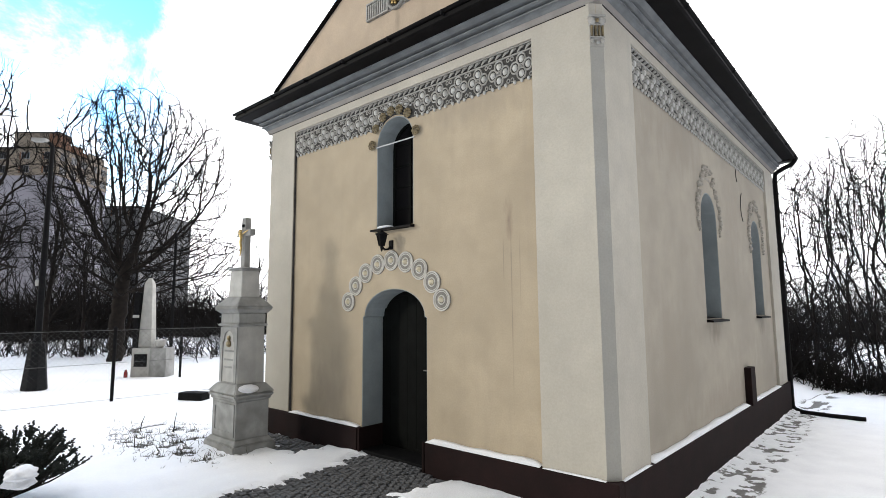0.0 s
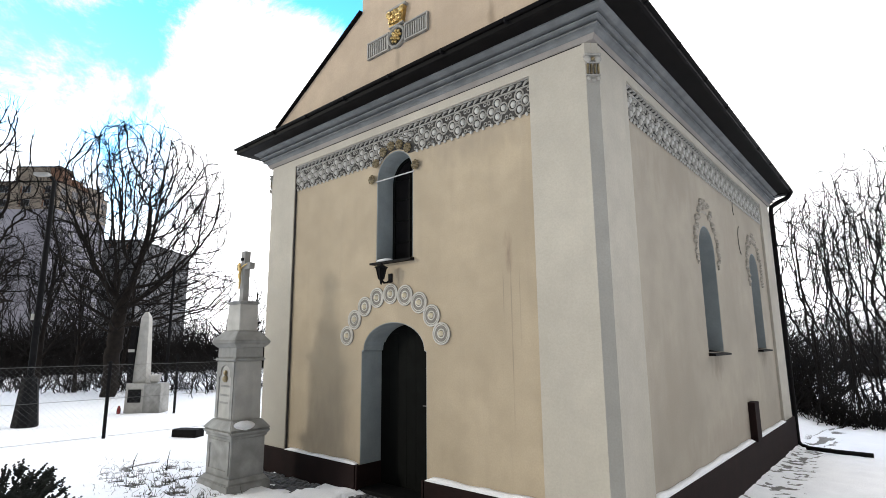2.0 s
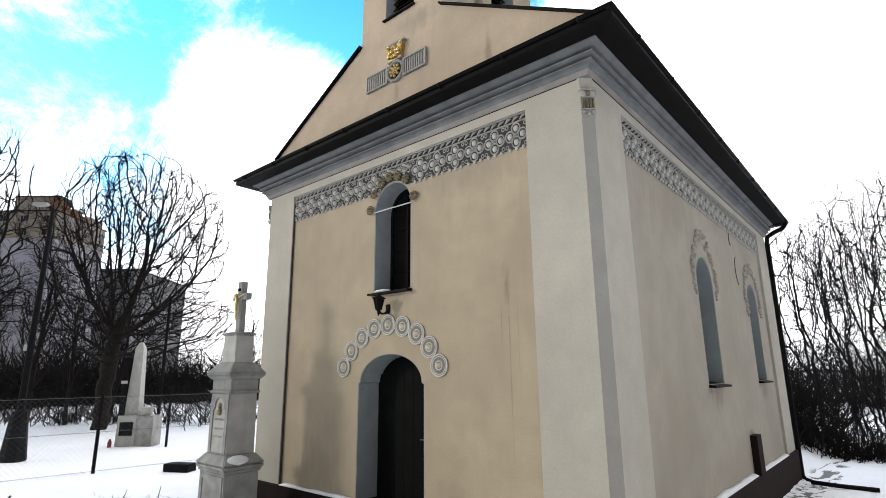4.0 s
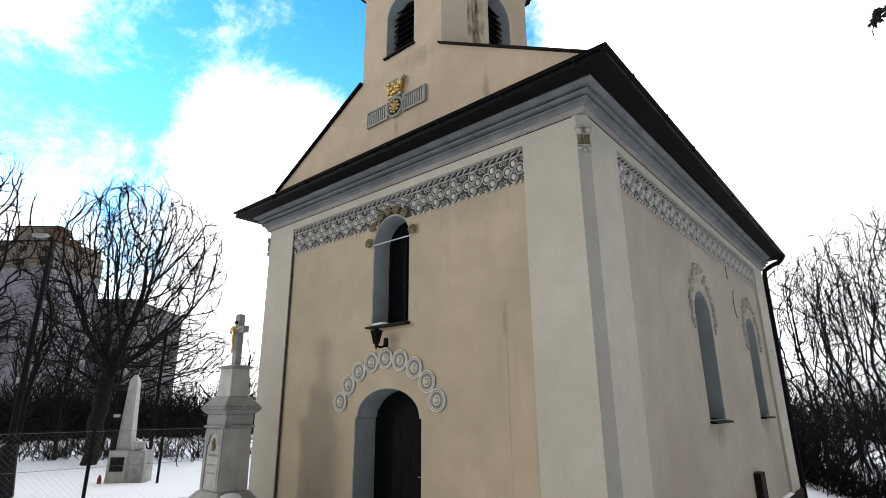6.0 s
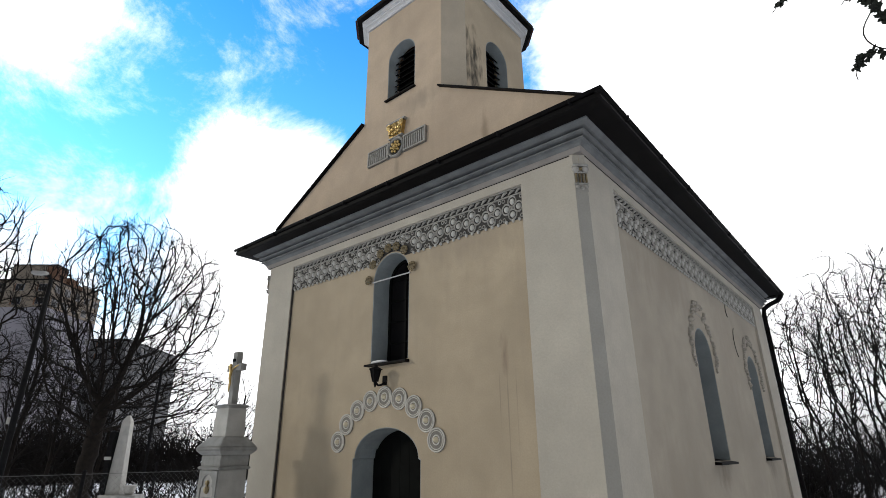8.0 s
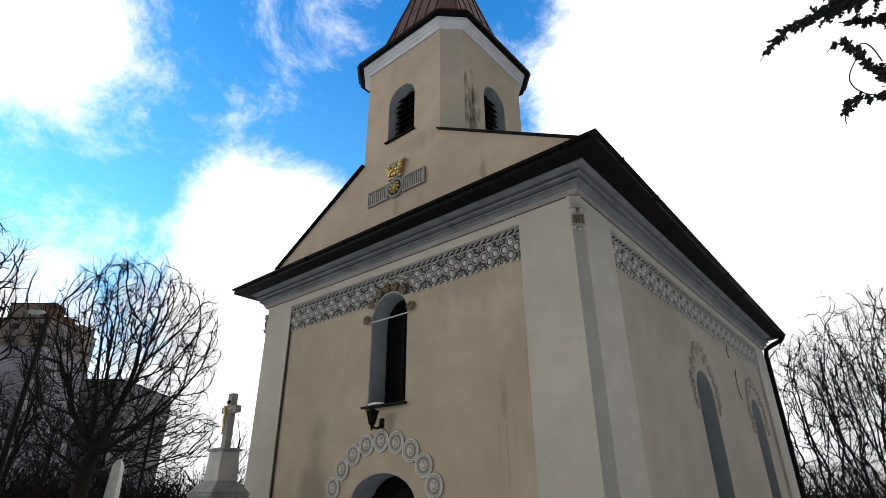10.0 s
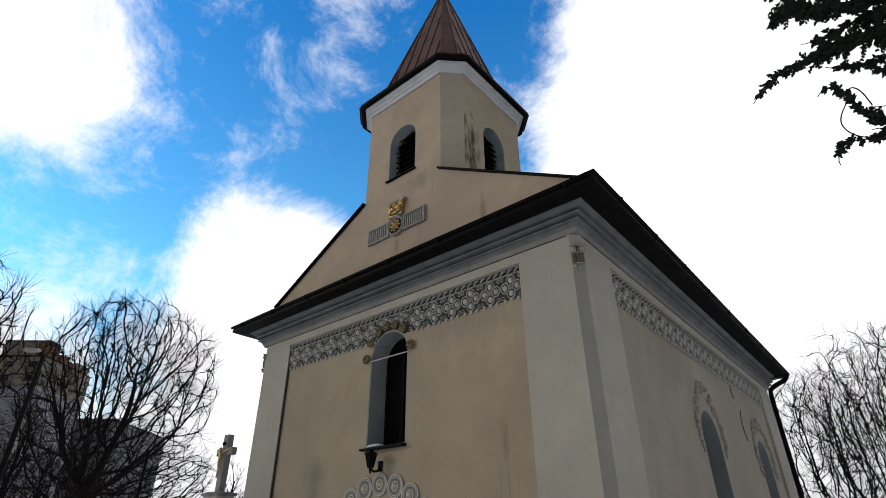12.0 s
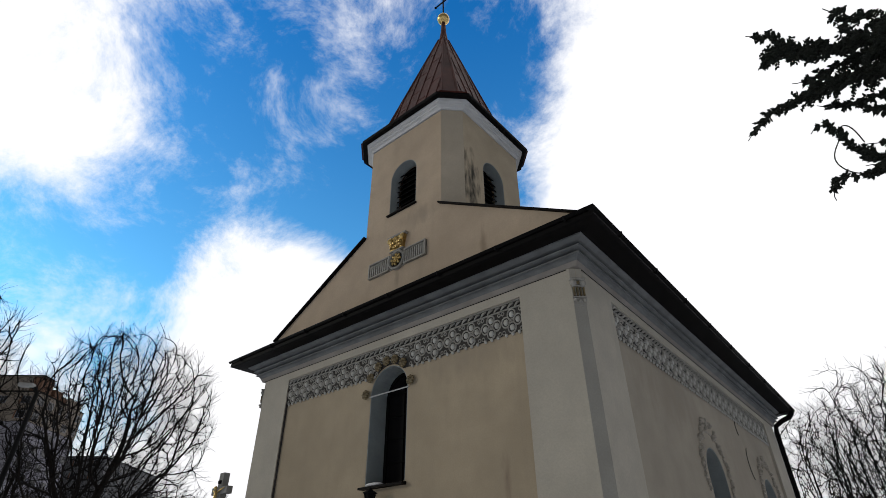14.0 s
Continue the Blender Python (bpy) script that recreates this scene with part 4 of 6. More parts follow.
def paved(x, y):
    """How far a place lies inside the cobbled way, in metres; below zero is outside."""
    w = 0.12 * nz(x, y, 2.5, 3.0) + 0.16 * nz(x, y, 6.0, 5.0) + 0.13 * nz(x, y, 13.0, 2.0)
    # a way running from the door, narrowing as it goes, and a strip along the front plinth
    half = max(0.5, 0.88 - 0.22 * (-y - 0.3)) if y < -0.3 else 0.88
    left = 0.20 * smooth((y + 1.9) / 0.6) if x < -2.76 else 0.0
    way = min(half - left - abs(x + 2.76), -y + 0.9, y + 4.2)
    strip_ = min(0.30 - abs(y + 0.28), -4.15 - x, x + 6.3)
    return max(way, strip_) + w


def bare(x, y):
    """Where the snow is thin and soil shows, 0 to 1."""
    v = 0.0
    if y > 0.2 and 0.0 < x < 1.3:   # trodden strip along the side plinth
        v = max(v, smooth(1.15 - abs(x - 0.36 - 0.06 * nz(x, y, 1.0, 9.0)) / 0.46) * smooth(0.40 + 1.0 * nz(x, y, 2.2, 1.0) + 2.2 * nz(x, y, 7.5, 8.0)))
    d = math.hypot((x + 6.1) / 2.1, (y + 1.35) / 0.9)   # thin grass by the wayside cross
    v = max(v, smooth(1.35 - d) * smooth(0.22 + 1.5 * nz(x, y, 3.5, 2.0) + 2.2 * nz(x, y, 9.0, 7.0)))
    return v


def steps(a, b, s):
    n = max(1, round((b - a) / s))
    return [a + (b - a) * k / n for k in range(n)]


def far_steps(a, s, grow, end):
    out = []
    while a < end:
        out.append(a)
        a += s
        s *= grow
    return out + [end]


gx = [-v for v in far_steps(7.5, 0.25, 1.16, 900)][::-1] + steps(-7.3, 1.4, 0.055) + far_steps(1.4, 0.2, 1.16, 900)
gy = [-v for v in far_steps(3.4, 0.15, 1.18, 900)][::-1] + steps(-3.3, 0.4, 0.055) + steps(0.4, 9.0, 0.065) + far_steps(9.0, 0.25, 1.16, 900)
verts, bares = [], []
for y in gy:
    for x in gx:
        z = base_z(x, y)
        if abs(x) < 60 and abs(y) < 60:
            z += 0.035 * nz(x, y, 0.5) + 0.018 * nz(x, y, 2.1, 4.0) + 0.008 * nz(x, y, 7.0, 6.0)
            p = paved(x, y)
            z += 0.03 - 0.058 * smooth(p / 0.14 + 0.4)
            z -= 0.03 * bare(x, y)
        verts.append((x, y, z))
        b0 = max(bare(x, y), smooth(paved(x, y) / 0.10), 0.34 * smooth(1 + paved(x, y) / 0.8)) if abs(x) < 12 and abs(y) < 12 else 0.0
        bares.append(b0)
W = len(gx)
faces = [(j * W + i, j * W + i + 1, (j + 1) * W + i + 1, (j + 1) * W + i) for j in range(len(gy) - 1) for i in range(W - 1)]


def ground_material():
    m = material("snowy_ground", (0.92, 0.93, 0.95), (0.87, 0.88, 0.91), 0.7, 3.0, 70, 0.5, dist=0.02, big=0.0)
    nt = m.node_tree
    N, L = nt.nodes.new, nt.links.new
    bs = nt.nodes["Principled BSDF"]
    snow_col = bs.inputs["Base Color"].links[0].from_socket
    at = N("ShaderNodeAttribute")
    at.attribute_name = "bare"
    tc = N("ShaderNodeTexCoord")
    t = N("ShaderNodeTexNoise")
    t.inputs["Scale"].default_value = 24.0
    t.inputs["Detail"].default_value = 6.0
    L(tc.outputs["Object"], t.inputs["Vector"])
    sub = N("ShaderNodeMath")
    sub.operation = "ADD"
    L(at.outputs["Fac"], sub.inputs[0])
    L(t.outputs[0], sub.inputs[1])
    mr = N("ShaderNodeMapRange")
    L(sub.outputs[0], mr.inputs["Value"])
    mr.inputs["From Min"].default_value, mr.inputs["From Max"].default_value = 1.0, 1.16
    soil = N("ShaderNodeMix")
    soil.data_type = "RGBA"
    L(t.outputs[0], soil.inputs["Factor"])
    soil.inputs["A"].default_value = (0.05, 0.047, 0.042, 1)
    soil.inputs["B"].default_value = (0.24, 0.23, 0.22, 1)
    mx = N("ShaderNodeMix")
    mx.data_type = "RGBA"
    L(mr.outputs[0], mx.inputs["Factor"])
    L(snow_col, mx.inputs["A"])
    L(soil.outputs["Result"], mx.inputs["B"])
    L(mx.outputs["Result"], bs.inputs["Base Color"])
    return m


gm = pydata("ground", verts, faces, ground_material(), True)
attr = gm.attributes.new("bare", "FLOAT", "POINT")
attr.data.foreach_set("value", bares)
ground = tagged(new("ground", gm), "snow-covered ground with thin patches of soil and grass", "ground", "", "structure")


def ground_z(x, y):
    return base_z(x, y) + 0.03 + 0.035 * nz(x, y, 0.5) + 0.018 * nz(x, y, 2.1, 4.0)


# snow lying on the plinth ledges
def ledge(p, q, w, h, seed):
    """A rounded ridge of snow along a ledge."""
    p, q = Vector(p), Vector(q)
    d = (q - p)
    n = max(4, round(d.length / 0.08))
    d.normalize()
    s = Vector((d.y, -d.x, 0))
    V, F = [], []
    for i in range(n + 1):
        e = p.lerp(q, i / n)
        k = (0.75 + 0.5 * noise.noise(Vector((i * 0.21, seed, 0)))) * (0.25 if i in (0, n) else 1)
        for a, zz in ((0.0, 0.0), (0.0, h * k), (w * 0.6, h * 0.9 * k), (w * (0.95 + 0.12 * k), h * 0.35 * k), (w * 0.98, 0.0)):
            V.append(e + s * a + Vector((0, 0, zz)))
    for i in range(n):
        for k in range(4):
            F.append((i * 5 + k, i * 5 + k + 1, i * 5 + k + 6, i * 5 + k + 5))
    return pydata("snow", V, F, SNOW, True)


for i, (p, q, w, h) in enumerate((((-5.15, 0.0, PT), (DC - 0.62, 0.0, PT), 0.075, 0.035), ((DC + 0.63, 0.0, PT), (-0.73, 0.0, PT), 0.075, 0.06),
                                  ((-0.70, -PR, PT), (-0.05, -PR, PT), 0.03, 0.02), ((PR, 0.06, PT), (PR, 0.72, PT), 0.03, 0.02),
                                  ((0.0, 0.78, PT), (0.0, 4.9, PT), 0.078, 0.05), ((0.0, 5.3, PT), (0.0, 7.5, PT), 0.078, 0.045))):
    ob = new("snow", ledge(p, q, w, h, i * 3.1))
    tagged(ob, "strip of snow lying on the plinth ledge", "snow", "snow on the ledges")

bm = bmesh.new()  # a little snow left on the sill of the upper window
bmesh.ops.create_uvsphere(bm, u_segments=16, v_segments=8, radius=1)
for v in bm.verts:
    v.co = Vector((WC - 0.20 + v.co.x * 0.15, 0.02 + v.co.y * 0.07, 2.868 + max(v.co.z, -0.6) * 0.028 + 0.004 * noise.noise(v.co * 3)))
tagged(part("snow", bm, SNOW, None, "", True), "small patch of snow on the window sill", "snow", "snow on the ledges")

# the lying drain pipe by the far corner
bm = bmesh.new()
tube(bm, [(0.28, 8.0, ground_z(0.28, 8.0) + 0.05), (0.75, 7.95, ground_z(0.75, 7.95) + 0.045), (1.3, 7.92, ground_z(1.3, 7.9) + 0.045)], 0.04, 8)
tagged(part("drain_pipe", bm, ROOF, None, "", True), "black drain pipe lying on the snow", "pipe")


# ---------------------------------------------------------------- the wayside cross
def tier(sx, sy, z0, z1, tx=None, ty=None, bevel=0.008):
    """A block, which may taper to tx by ty at its top."""
    bm = boxm(-sx / 2, sx / 2, -sy / 2, sy / 2, z0, z1)
    if tx:
        for v in bm.verts:
            if v.co.z > (z0 + z1) / 2:
                v.co.x *= tx / sx
                v.co.y *= ty / sy
    if bevel:
        bmesh.ops.bevel(bm, geom=bm.edges[:], offset=bevel, segments=2, affect="EDGES")
    return bm


CX, CY = -5.08, -0.88
wc = thing("wayside_cross", (CX, CY, -0.10), "weathered grey stone wayside cross on a tall stepped pedestal", "wayside cross")
part("base", tier(0.84, 0.62, -0.15, 0.10, None, None, 0.015), STONE, wc)
part("base", tier(0.80, 0.58, 0.10, 0.16, 0.70, 0.50), STONE, wc)
low = part("lower_block", tier(0.68, 0.48, 0.16, 0.66), STONE, wc)
bm = plate([(-0.30, 0.20), (0.30, 0.20), (0.30, 0.62), (-0.30, 0.62)], [[(-0.24, 0.25), (0.24, 0.25), (0.24, 0.57), (-0.24, 0.57)]], lambda u, z: Vector((u, -0.252, z)), (0, 0.02, 0))
part("panel_border", bm, STONE, low)
part("moulding", tier(0.72, 0.52, 0.66, 0.70), STONE, wc)
part("moulding", tier(0.78, 0.58, 0.70, 0.76, None, None, 0.018), STONE, wc)
part("ledge", tier(0.80, 0.60, 0.76, 0.88, 0.56, 0.44, 0.012), STONE, wc)
die = part("die", tier(0.52, 0.40, 0.88, 1.66, 0.50, 0.385), STONE_PALE, wc, "pale stone block with an arched inscription panel")
niche = [(-0.17, 0.90), (-0.17, 1.44), (-0.13, 1.46), (-0.13, 1.50)] + [(0.13 * -math.cos(math.pi * k / 10), 1.50 + 0.10 * math.sin(math.pi * k / 10)) for k in range(1, 10)] + [(0.13, 1.50), (0.13, 1.46), (0.17, 1.44), (0.17, 0.90)]
part("panel_border", plate([(-0.235, 0.89), (0.235, 0.89), (0.235, 1.65), (-0.235, 1.65)], [niche], lambda u, z: Vector((u, -0.212, z)), (0, 0.025, 0)), STONE, die)
bm = bmesh.new()
lathe(bm, [(0.005, 0.0), (0.035, 0.005), (0.03, 0.03), (0.005, 0.04)], 10, (0, -0.195, 1.50), "Y")
lathe(bm, [(0.05, 0.0), (0.05, 0.02), (0.03, 0.04), (0.005, 0.045)], 10, (0, -0.195, 1.42), "Y")
part("plaque", bm, OLD_GOLD, die, "small dark bronze relief")
for z, n in ((1.32, 6), (1.20, 8), (1.10, 7)):
    x = -0.125
    rr = random.Random(n)
    while x < 0.11:
        w = rr.uniform(0.012, 0.03)
        part("inscription", boxm(x, x + w, -0.2005, -0.192, z - 0.013, z + 0.013), STONE, die)
        x += w + 0.012
part("moulding", tier(0.58, 0.46, 1.66, 1.70, None, None, 0.014), STONE, wc)
part("neck", tier(0.52, 0.40, 1.70, 1.84), STONE, wc)
part("hood", tier(0.54, 0.42, 1.84, 1.90, 0.66, 0.54, 0.006), STONE, wc)
part("hood", tier(0.66, 0.54, 1.90, 1.94, None, None, 0.01), STONE, wc)
part("hood", tier(0.65, 0.53, 1.94, 2.07, 0.42, 0.32, 0.008), STONE, wc)
part("upper_block", tier(0.38, 0.28, 2.07, 2.44, 0.34, 0.26), STONE_PALE, wc)
part("cap", tier(0.36, 0.27, 2.44, 2.47, 0.42, 0.33), STONE, wc)
part("cap", tier(0.43, 0.34, 2.47, 2.495, 0.30, 0.22, 0.004), STONE, wc)
bm = boxm(-0.055, 0.055, -0.045, 0.045, 2.49, 3.22, bevel=0.008)
box(bm, -0.19, 0.19, -0.044, 0.044, 2.95, 3.045, bevel=0.01)
cross = part("cross", bm, STONE, wc)
bm = bmesh.new()
tube(bm, [(0, -0.085, 2.66), (0.005, -0.08, 2.78), (-0.008, -0.085, 2.86), (0, -0.08, 2.95), (0, -0.085, 3.0)], [0.009, 0.017, 0.019, 0.023, 0.013], 8)
for s in (-1, 1):
    tube(bm, [(s * 0.02, -0.08, 2.965), (s * 0.09, -0.07, 3.0), (s * 0.15, -0.06, 3.02)], [0.012, 0.010, 0.007], 6)
lathe(bm, [(0.004, -0.03), (0.024, -0.01), (0.024, 0.012), (0.004, 0.03)], 8, (0.0, -0.095, 3.02))
part("corpus", bm, GOLD, cross, "plain gilded figure on the cross", True)
part("title_board", boxm(-0.03, 0.03, -0.065, -0.045, 3.08, 3.12), IRON, cross)
# snow on its ledge
bm = bmesh.new()
bmesh.ops.create_uvsphere(bm, u_segments=16, v_segments=8, radius=1)
for v in bm.verts:
    v.co = Vector((CX + 0.31 + v.co.x * 0.09, CY - 0.07 + v.co.y * 0.17, 0.70 + max(v.co.z, -0.6) * 0.075 + 0.004 * nz(v.co.x, v.co.y, 9)))
tagged(part("snow", bm, SNOW, None, "", True), "small heap of snow on the pedestal ledge", "snow")


# ---------------------------------------------------------------- fence, lamp, monument, slab
def prism(V, F, a, b, r):
    a, b = Vector(a), Vector(b)
    d = (b - a).normalized()
    s = d.orthogonal().normalized()
    u = d.cross(s)
    o = len(V)
    for e in (a, b):
        for k in range(3):
            V.append(e + r * (math.cos(2.094 * k) * s + math.sin(2.094 * k) * u))
    for k in range(3):
        F.append((o + k, o + (k + 1) % 3, o + 3 + (k + 1) % 3, o + 3 + k))


fa = Vector((-10.53, -0.83, 0))
fd = Vector((0.30, 3.0, 0))
fence = thing("fence", (fa.x, fa.y, -0.1), "dark steel posts carrying a wire mesh fence", "fence")
FH = 1.48
loc = lambda s, z: fd * s + Vector((0, 0, z))
for k in range(-2, 3):
    bm = bmesh.new()
    p = fd * k
    tube(bm, [p + Vector((0, 0, -0.2)), p + Vector((0, 0, FH + 0.05))], 0.035, 8)
    lathe(bm, [(0.04, FH + 0.04), (0.04, FH + 0.06), (0.01, FH + 0.085)], 8, p)
    part("post", bm, IRON, fence)
V, F = [], []
ln = fd.length
s0, s1 = -2 * ln, 2 * ln
ux = fd.normalized()
step = 0.105
k = s0 - FH
while k < s1:
    for sg in (1, -1):
        a, c = k, k + FH
        za, zc = (0.03, FH + 0.03) if sg > 0 else (FH + 0.03, 0.03)
        if a < s0:
            za += sg * (s0 - a)
            a = s0
        if c > s1:
            zc -= sg * (c - s1)
            c = s1
        if c > a:
            prism(V, F, ux * a + Vector((0, 0, za)), ux * c + Vector((0, 0, zc)), 0.0011)
    k += step
for z in (0.06, 0.8, FH):
    prism(V, F, ux * s0 + Vector((0, 0, z)), ux * s1 + Vector((0, 0, z)), 0.004)
mesh_wire = part("wire_mesh", pydata("wire_mesh", V, F, material("galvanised_wire", (0.15, 0.15, 0.15), (0.10, 0.10, 0.10), 0.6, bump=0)), None, fence, "grey diamond wire mesh")
tagged(mesh_wire, kind="stuff")

sl = thing("street_lamp", (-13.77, -1.50, -0.1), "tall dark street lamp on a tapered concrete foot", "street lamp")
bm = bmesh.new()
lathe(bm, [(0.28, -0.2), (0.27, 0.06), (0.19, 0.9), (0.16, 1.12), (0.08, 1.16)], 8)
part("foot", bm, IRON, sl, "dark tapered concrete foot")
bm = bmesh.new()
tube(bm, [(0, 0, 1.1), (0.0, 0, 3.4), (0.0, 0, 6.0)], [0.075, 0.065, 0.045], 10)
part("pole", bm, IRON, sl, "", True)
bm = bmesh.new()
tube(bm, [(0, 0, 5.95), (-0.03, -0.05, 6.08), (-0.1, -0.2, 6.12)], 0.035, 8)
part("arm", bm, IRON, sl)
bm = boxm(-0.09, 0.09, -0.17, 0.17, -0.04, 0.05, bevel=0.03)
bmesh.ops.transform(bm, matrix=pose(-0.1, -0.24, 6.12, 0, 0, -40), verts=bm.verts)
part("head", bm, STONE, sl, "pale lamp housing")
part("sticker", boxm(-0.09, -0.06, -0.12, -0.04, 2.5, 2.65), STONE_PALE, sl)

mo = thing("monument", (-14.5, 1.22, -0.1), "pale stone obelisk monument on a two-part plinth", "monument", turn=42)
part("plinth", tier(0.75, 0.75, -0.1, 0.85, 0.72, 0.72, 0.02), STONE_PALE, mo)
pb = part("plinth", tier(0.62, 0.7, -0.1, 0.84, 0.6, 0.68, 0.02), STONE, mo)
pb.matrix_basis = Matrix.Translation((0.62, -0.05, 0))
part("obelisk", tier(0.50, 0.40, 0.85, 2.72, 0.30, 0.26, 0.015), STONE_PALE, mo)
part("obelisk_tip", tier(0.30, 0.26, 2.72, 2.88, 0.10, 0.10, 0.01), STONE_PALE, mo)
mo.scale = (0.76, 0.76, 0.98)
part("plaque", boxm(-0.25, 0.22, -0.39, -0.35, 0.32, 0.68), IRON, mo, "dark bronze plaque")
part("slab", boxm(-0.40, -0.22, -0.30, 0.12, 0.85, 2.45, bevel=0.02), IRON, mo, "dark stone slab")
part("cross_bar", boxm(-0.42, -0.20, -0.32, -0.28, 1.72, 1.80), STONE_PALE, mo)
bm = bmesh.new()
lathe(bm, [(0.10, 0.84), (0.17, 0.90), (0.20, 1.02), (0.23, 1.06), (0.15, 1.08)], 12, (0.55, -0.1, 0))
part("bowl", bm, STONE_PALE, mo)
bm = bmesh.new()
lathe(bm, [(0.045, 0.0), (0.05, 0.02), (0.05, 0.16), (0.03, 0.2), (0.03, 0.24)], 10)
gl = part("grave_light", bm, material("red_glass", (0.25, 0.02, 0.02), (0.18, 0.015, 0.015), 0.2, bump=0), None, "", True)
gl.matrix_basis = pose(-14.55, 0.72, -0.1)
tagged(gl, "dark red grave candle standing in the snow", "candle")
fs = part("stone_block", boxm(-0.28, 0.28, -0.14, 0.14, -0.08, 0.15, bevel=0.02), IRON, None)
fs.matrix_basis = pose(-9.35, 0.35, -0.07, 0, 0, 30)
tagged(fs, "dark stone block lying in the snow", "stone block")
bm = bmesh.new()
tube(bm, [(0, 0, -0.3), (0, 0, 4.6)], [0.06, 0.045], 8)
pl = part("pole", bm, IRON, None)
pl.matrix_basis = pose(-17.2, 2.95, -0.1)
tagged(pl, "thin dark metal pole in the snow", "pole")
bm = bmesh.new()
tube(bm, [(0, 0, -0.3), (0, 0, 1.6)], 0.035, 8)
lathe(bm, [(0.04, 1.59), (0.04, 1.61), (0.01, 1.635)], 8)
pl = part("pole", bm, IRON, None)
pl.matrix_basis = pose(-13.4, 1.72, -0.1)
tagged(pl, "short dark steel post standing alone behind the fence", "post")


# ---------------------------------------------------------------- apartment blocks
TAN = material("tan_panel", (0.23, 0.19, 0.15), (0.18, 0.15, 0.12), 0.9, 0.5, 6, 0.1, big=0.1)
APT_FRAME = material("white_frame", (0.22, 0.22, 0.24), (0.17, 0.17, 0.19), 0.7, 2.0, 20, 0.0)
APT_GLASS = material("window_glass", (0.02, 0.022, 0.026), (0.012, 0.013, 0.016), 0.25, 2.0, 20, 0.0)
GREEN_GREY = material("grey_render", (0.15, 0.152, 0.158), (0.115, 0.117, 0.122), 0.9, 0.3, 6, 0.1, big=0.08)
apt_window = finish("window", boxm(-0.85, 0.85, -0.06, 0.06, -0.72, 0.72), APT_FRAME)
apt_panes = [finish("pane", boxm(a, a + 0.46, -0.085, 0.0, -0.62, 0.62), APT_GLASS) for a in (-0.77, -0.23, 0.31)]


def apartment(name, lat0, lat1, d0, d1, h, label, penthouse):
    """A block laid out across and along the first view; windows on the two sides that are seen."""
    ob = thing(name, (2.14, -4.73, -1.0), label, "apartment building", "apartment buildings", turn=42)
    part("wall", boxm(lat0, lat1, d0, d1, 0, h - 5.6), CONCRETE if penthouse else GREEN_GREY, ob, "grey-lilac rendered panels" if penthouse else "plain grey rendered walls")
    part("wall", boxm(lat0, lat1 + 0.03, d0 - 0.03, d1, h - 5.6, h), TAN if penthouse else GREEN_GREY, ob, "tan upper storeys" if penthouse else "grey upper storeys")
    part("roof", boxm(lat0 - 0.2, lat1 + 0.15, d0 - 0.15, d1 + 0.2, h, h + 0.25), ROOF, ob)
    if penthouse:
        ph = part("penthouse", boxm(lat1 - 9.0, lat1 - 0.05, d0 + 0.05, d0 + 3.4, h + 0.2, h + 3.2), TAN, ob)
        part("panel", boxm(lat1 - 2.0, lat1 + 0.02, d0 - 0.02, d0 + 3.5, h + 0.25, h + 3.0), RUST, ph, "rust-coloured corner panel")
        part("roof_edge", boxm(lat1 - 9.1, lat1 + 0.1, d0 - 0.1, d0 + 3.6, h + 3.2, h + 3.4), ROOF, ph)
        part("panel", boxm(lat1 - 4.0, lat1 + 0.05, d0 + 4.6, d0 + 7.2, h + 0.25, h + 1.9), RUST, ob, "rust-coloured stepped roof block")
        part("panel", boxm(lat1 - 4.0, lat1 + 0.05, d0 + 7.6, d0 + 10.4, h + 0.25, h + 1.2), RUST, ob, "rust-coloured stepped roof block")
        part("panel", boxm(lat1 - 0.05, lat1 + 0.10, d0 + 9.0, d1 - 1.5, h - 2.6, h + 1.6), TAN, ob, "stepped tan roof parapet")
    storeys = int(h / 2.8)

    def put(m):
        w = part("window", apt_window, None, ob)
        w.matrix_basis = m
        for me in apt_panes:
            part("pane", me, None, w)

    n1 = int((d1 - d0) / 3.0)
    for s in range(storeys):
        z = h - 1.5 - 2.8 * s
        for k in range(n1):
            put(pose(lat1 + 0.05, d0 + (k + 0.5) * (d1 - d0) / n1, z, 0, 0, 90))
    for s in range(2):
        for k in range(3):
            put(pose(lat1 - 1.8 - 4.6 * k, d0 - 0.05, h - 1.5 - 2.8 * s))
            part("panel", boxm(lat1 - 1.8 - 4.6 * k - 1.25, lat1 - 1.8 - 4.6 * k - 0.95, d0 - 0.06, d0, h - 2.3 - 2.8 * s, h - 0.8 - 2.8 * s), RUST, ob)
    for k in range(1, storeys):
        part("floor_joint", boxm(lat1, lat1 + 0.04, d0, d1, h - 2.8 * k - 0.06, h - 2.8 * k + 0.02), ROOF, ob)
    for k in range(n1 - 1):
        d = d0 + (k + 1) * (d1 - d0) / n1
        part("panel_joint", boxm(lat1, lat1 + 0.04, d - 0.03, d + 0.03, 0, h - 5.6), ROOF, ob)
    return ob


apartment("apartment_building", -112.0, -76.6, 105, 121, 35.5, "tall grey panel apartment block with tan and rust-coloured top", True)
apartment("apartment_building", -104.0, -78.7, 139, 168, 30.0, "long grey panel apartment block in the distance", False)


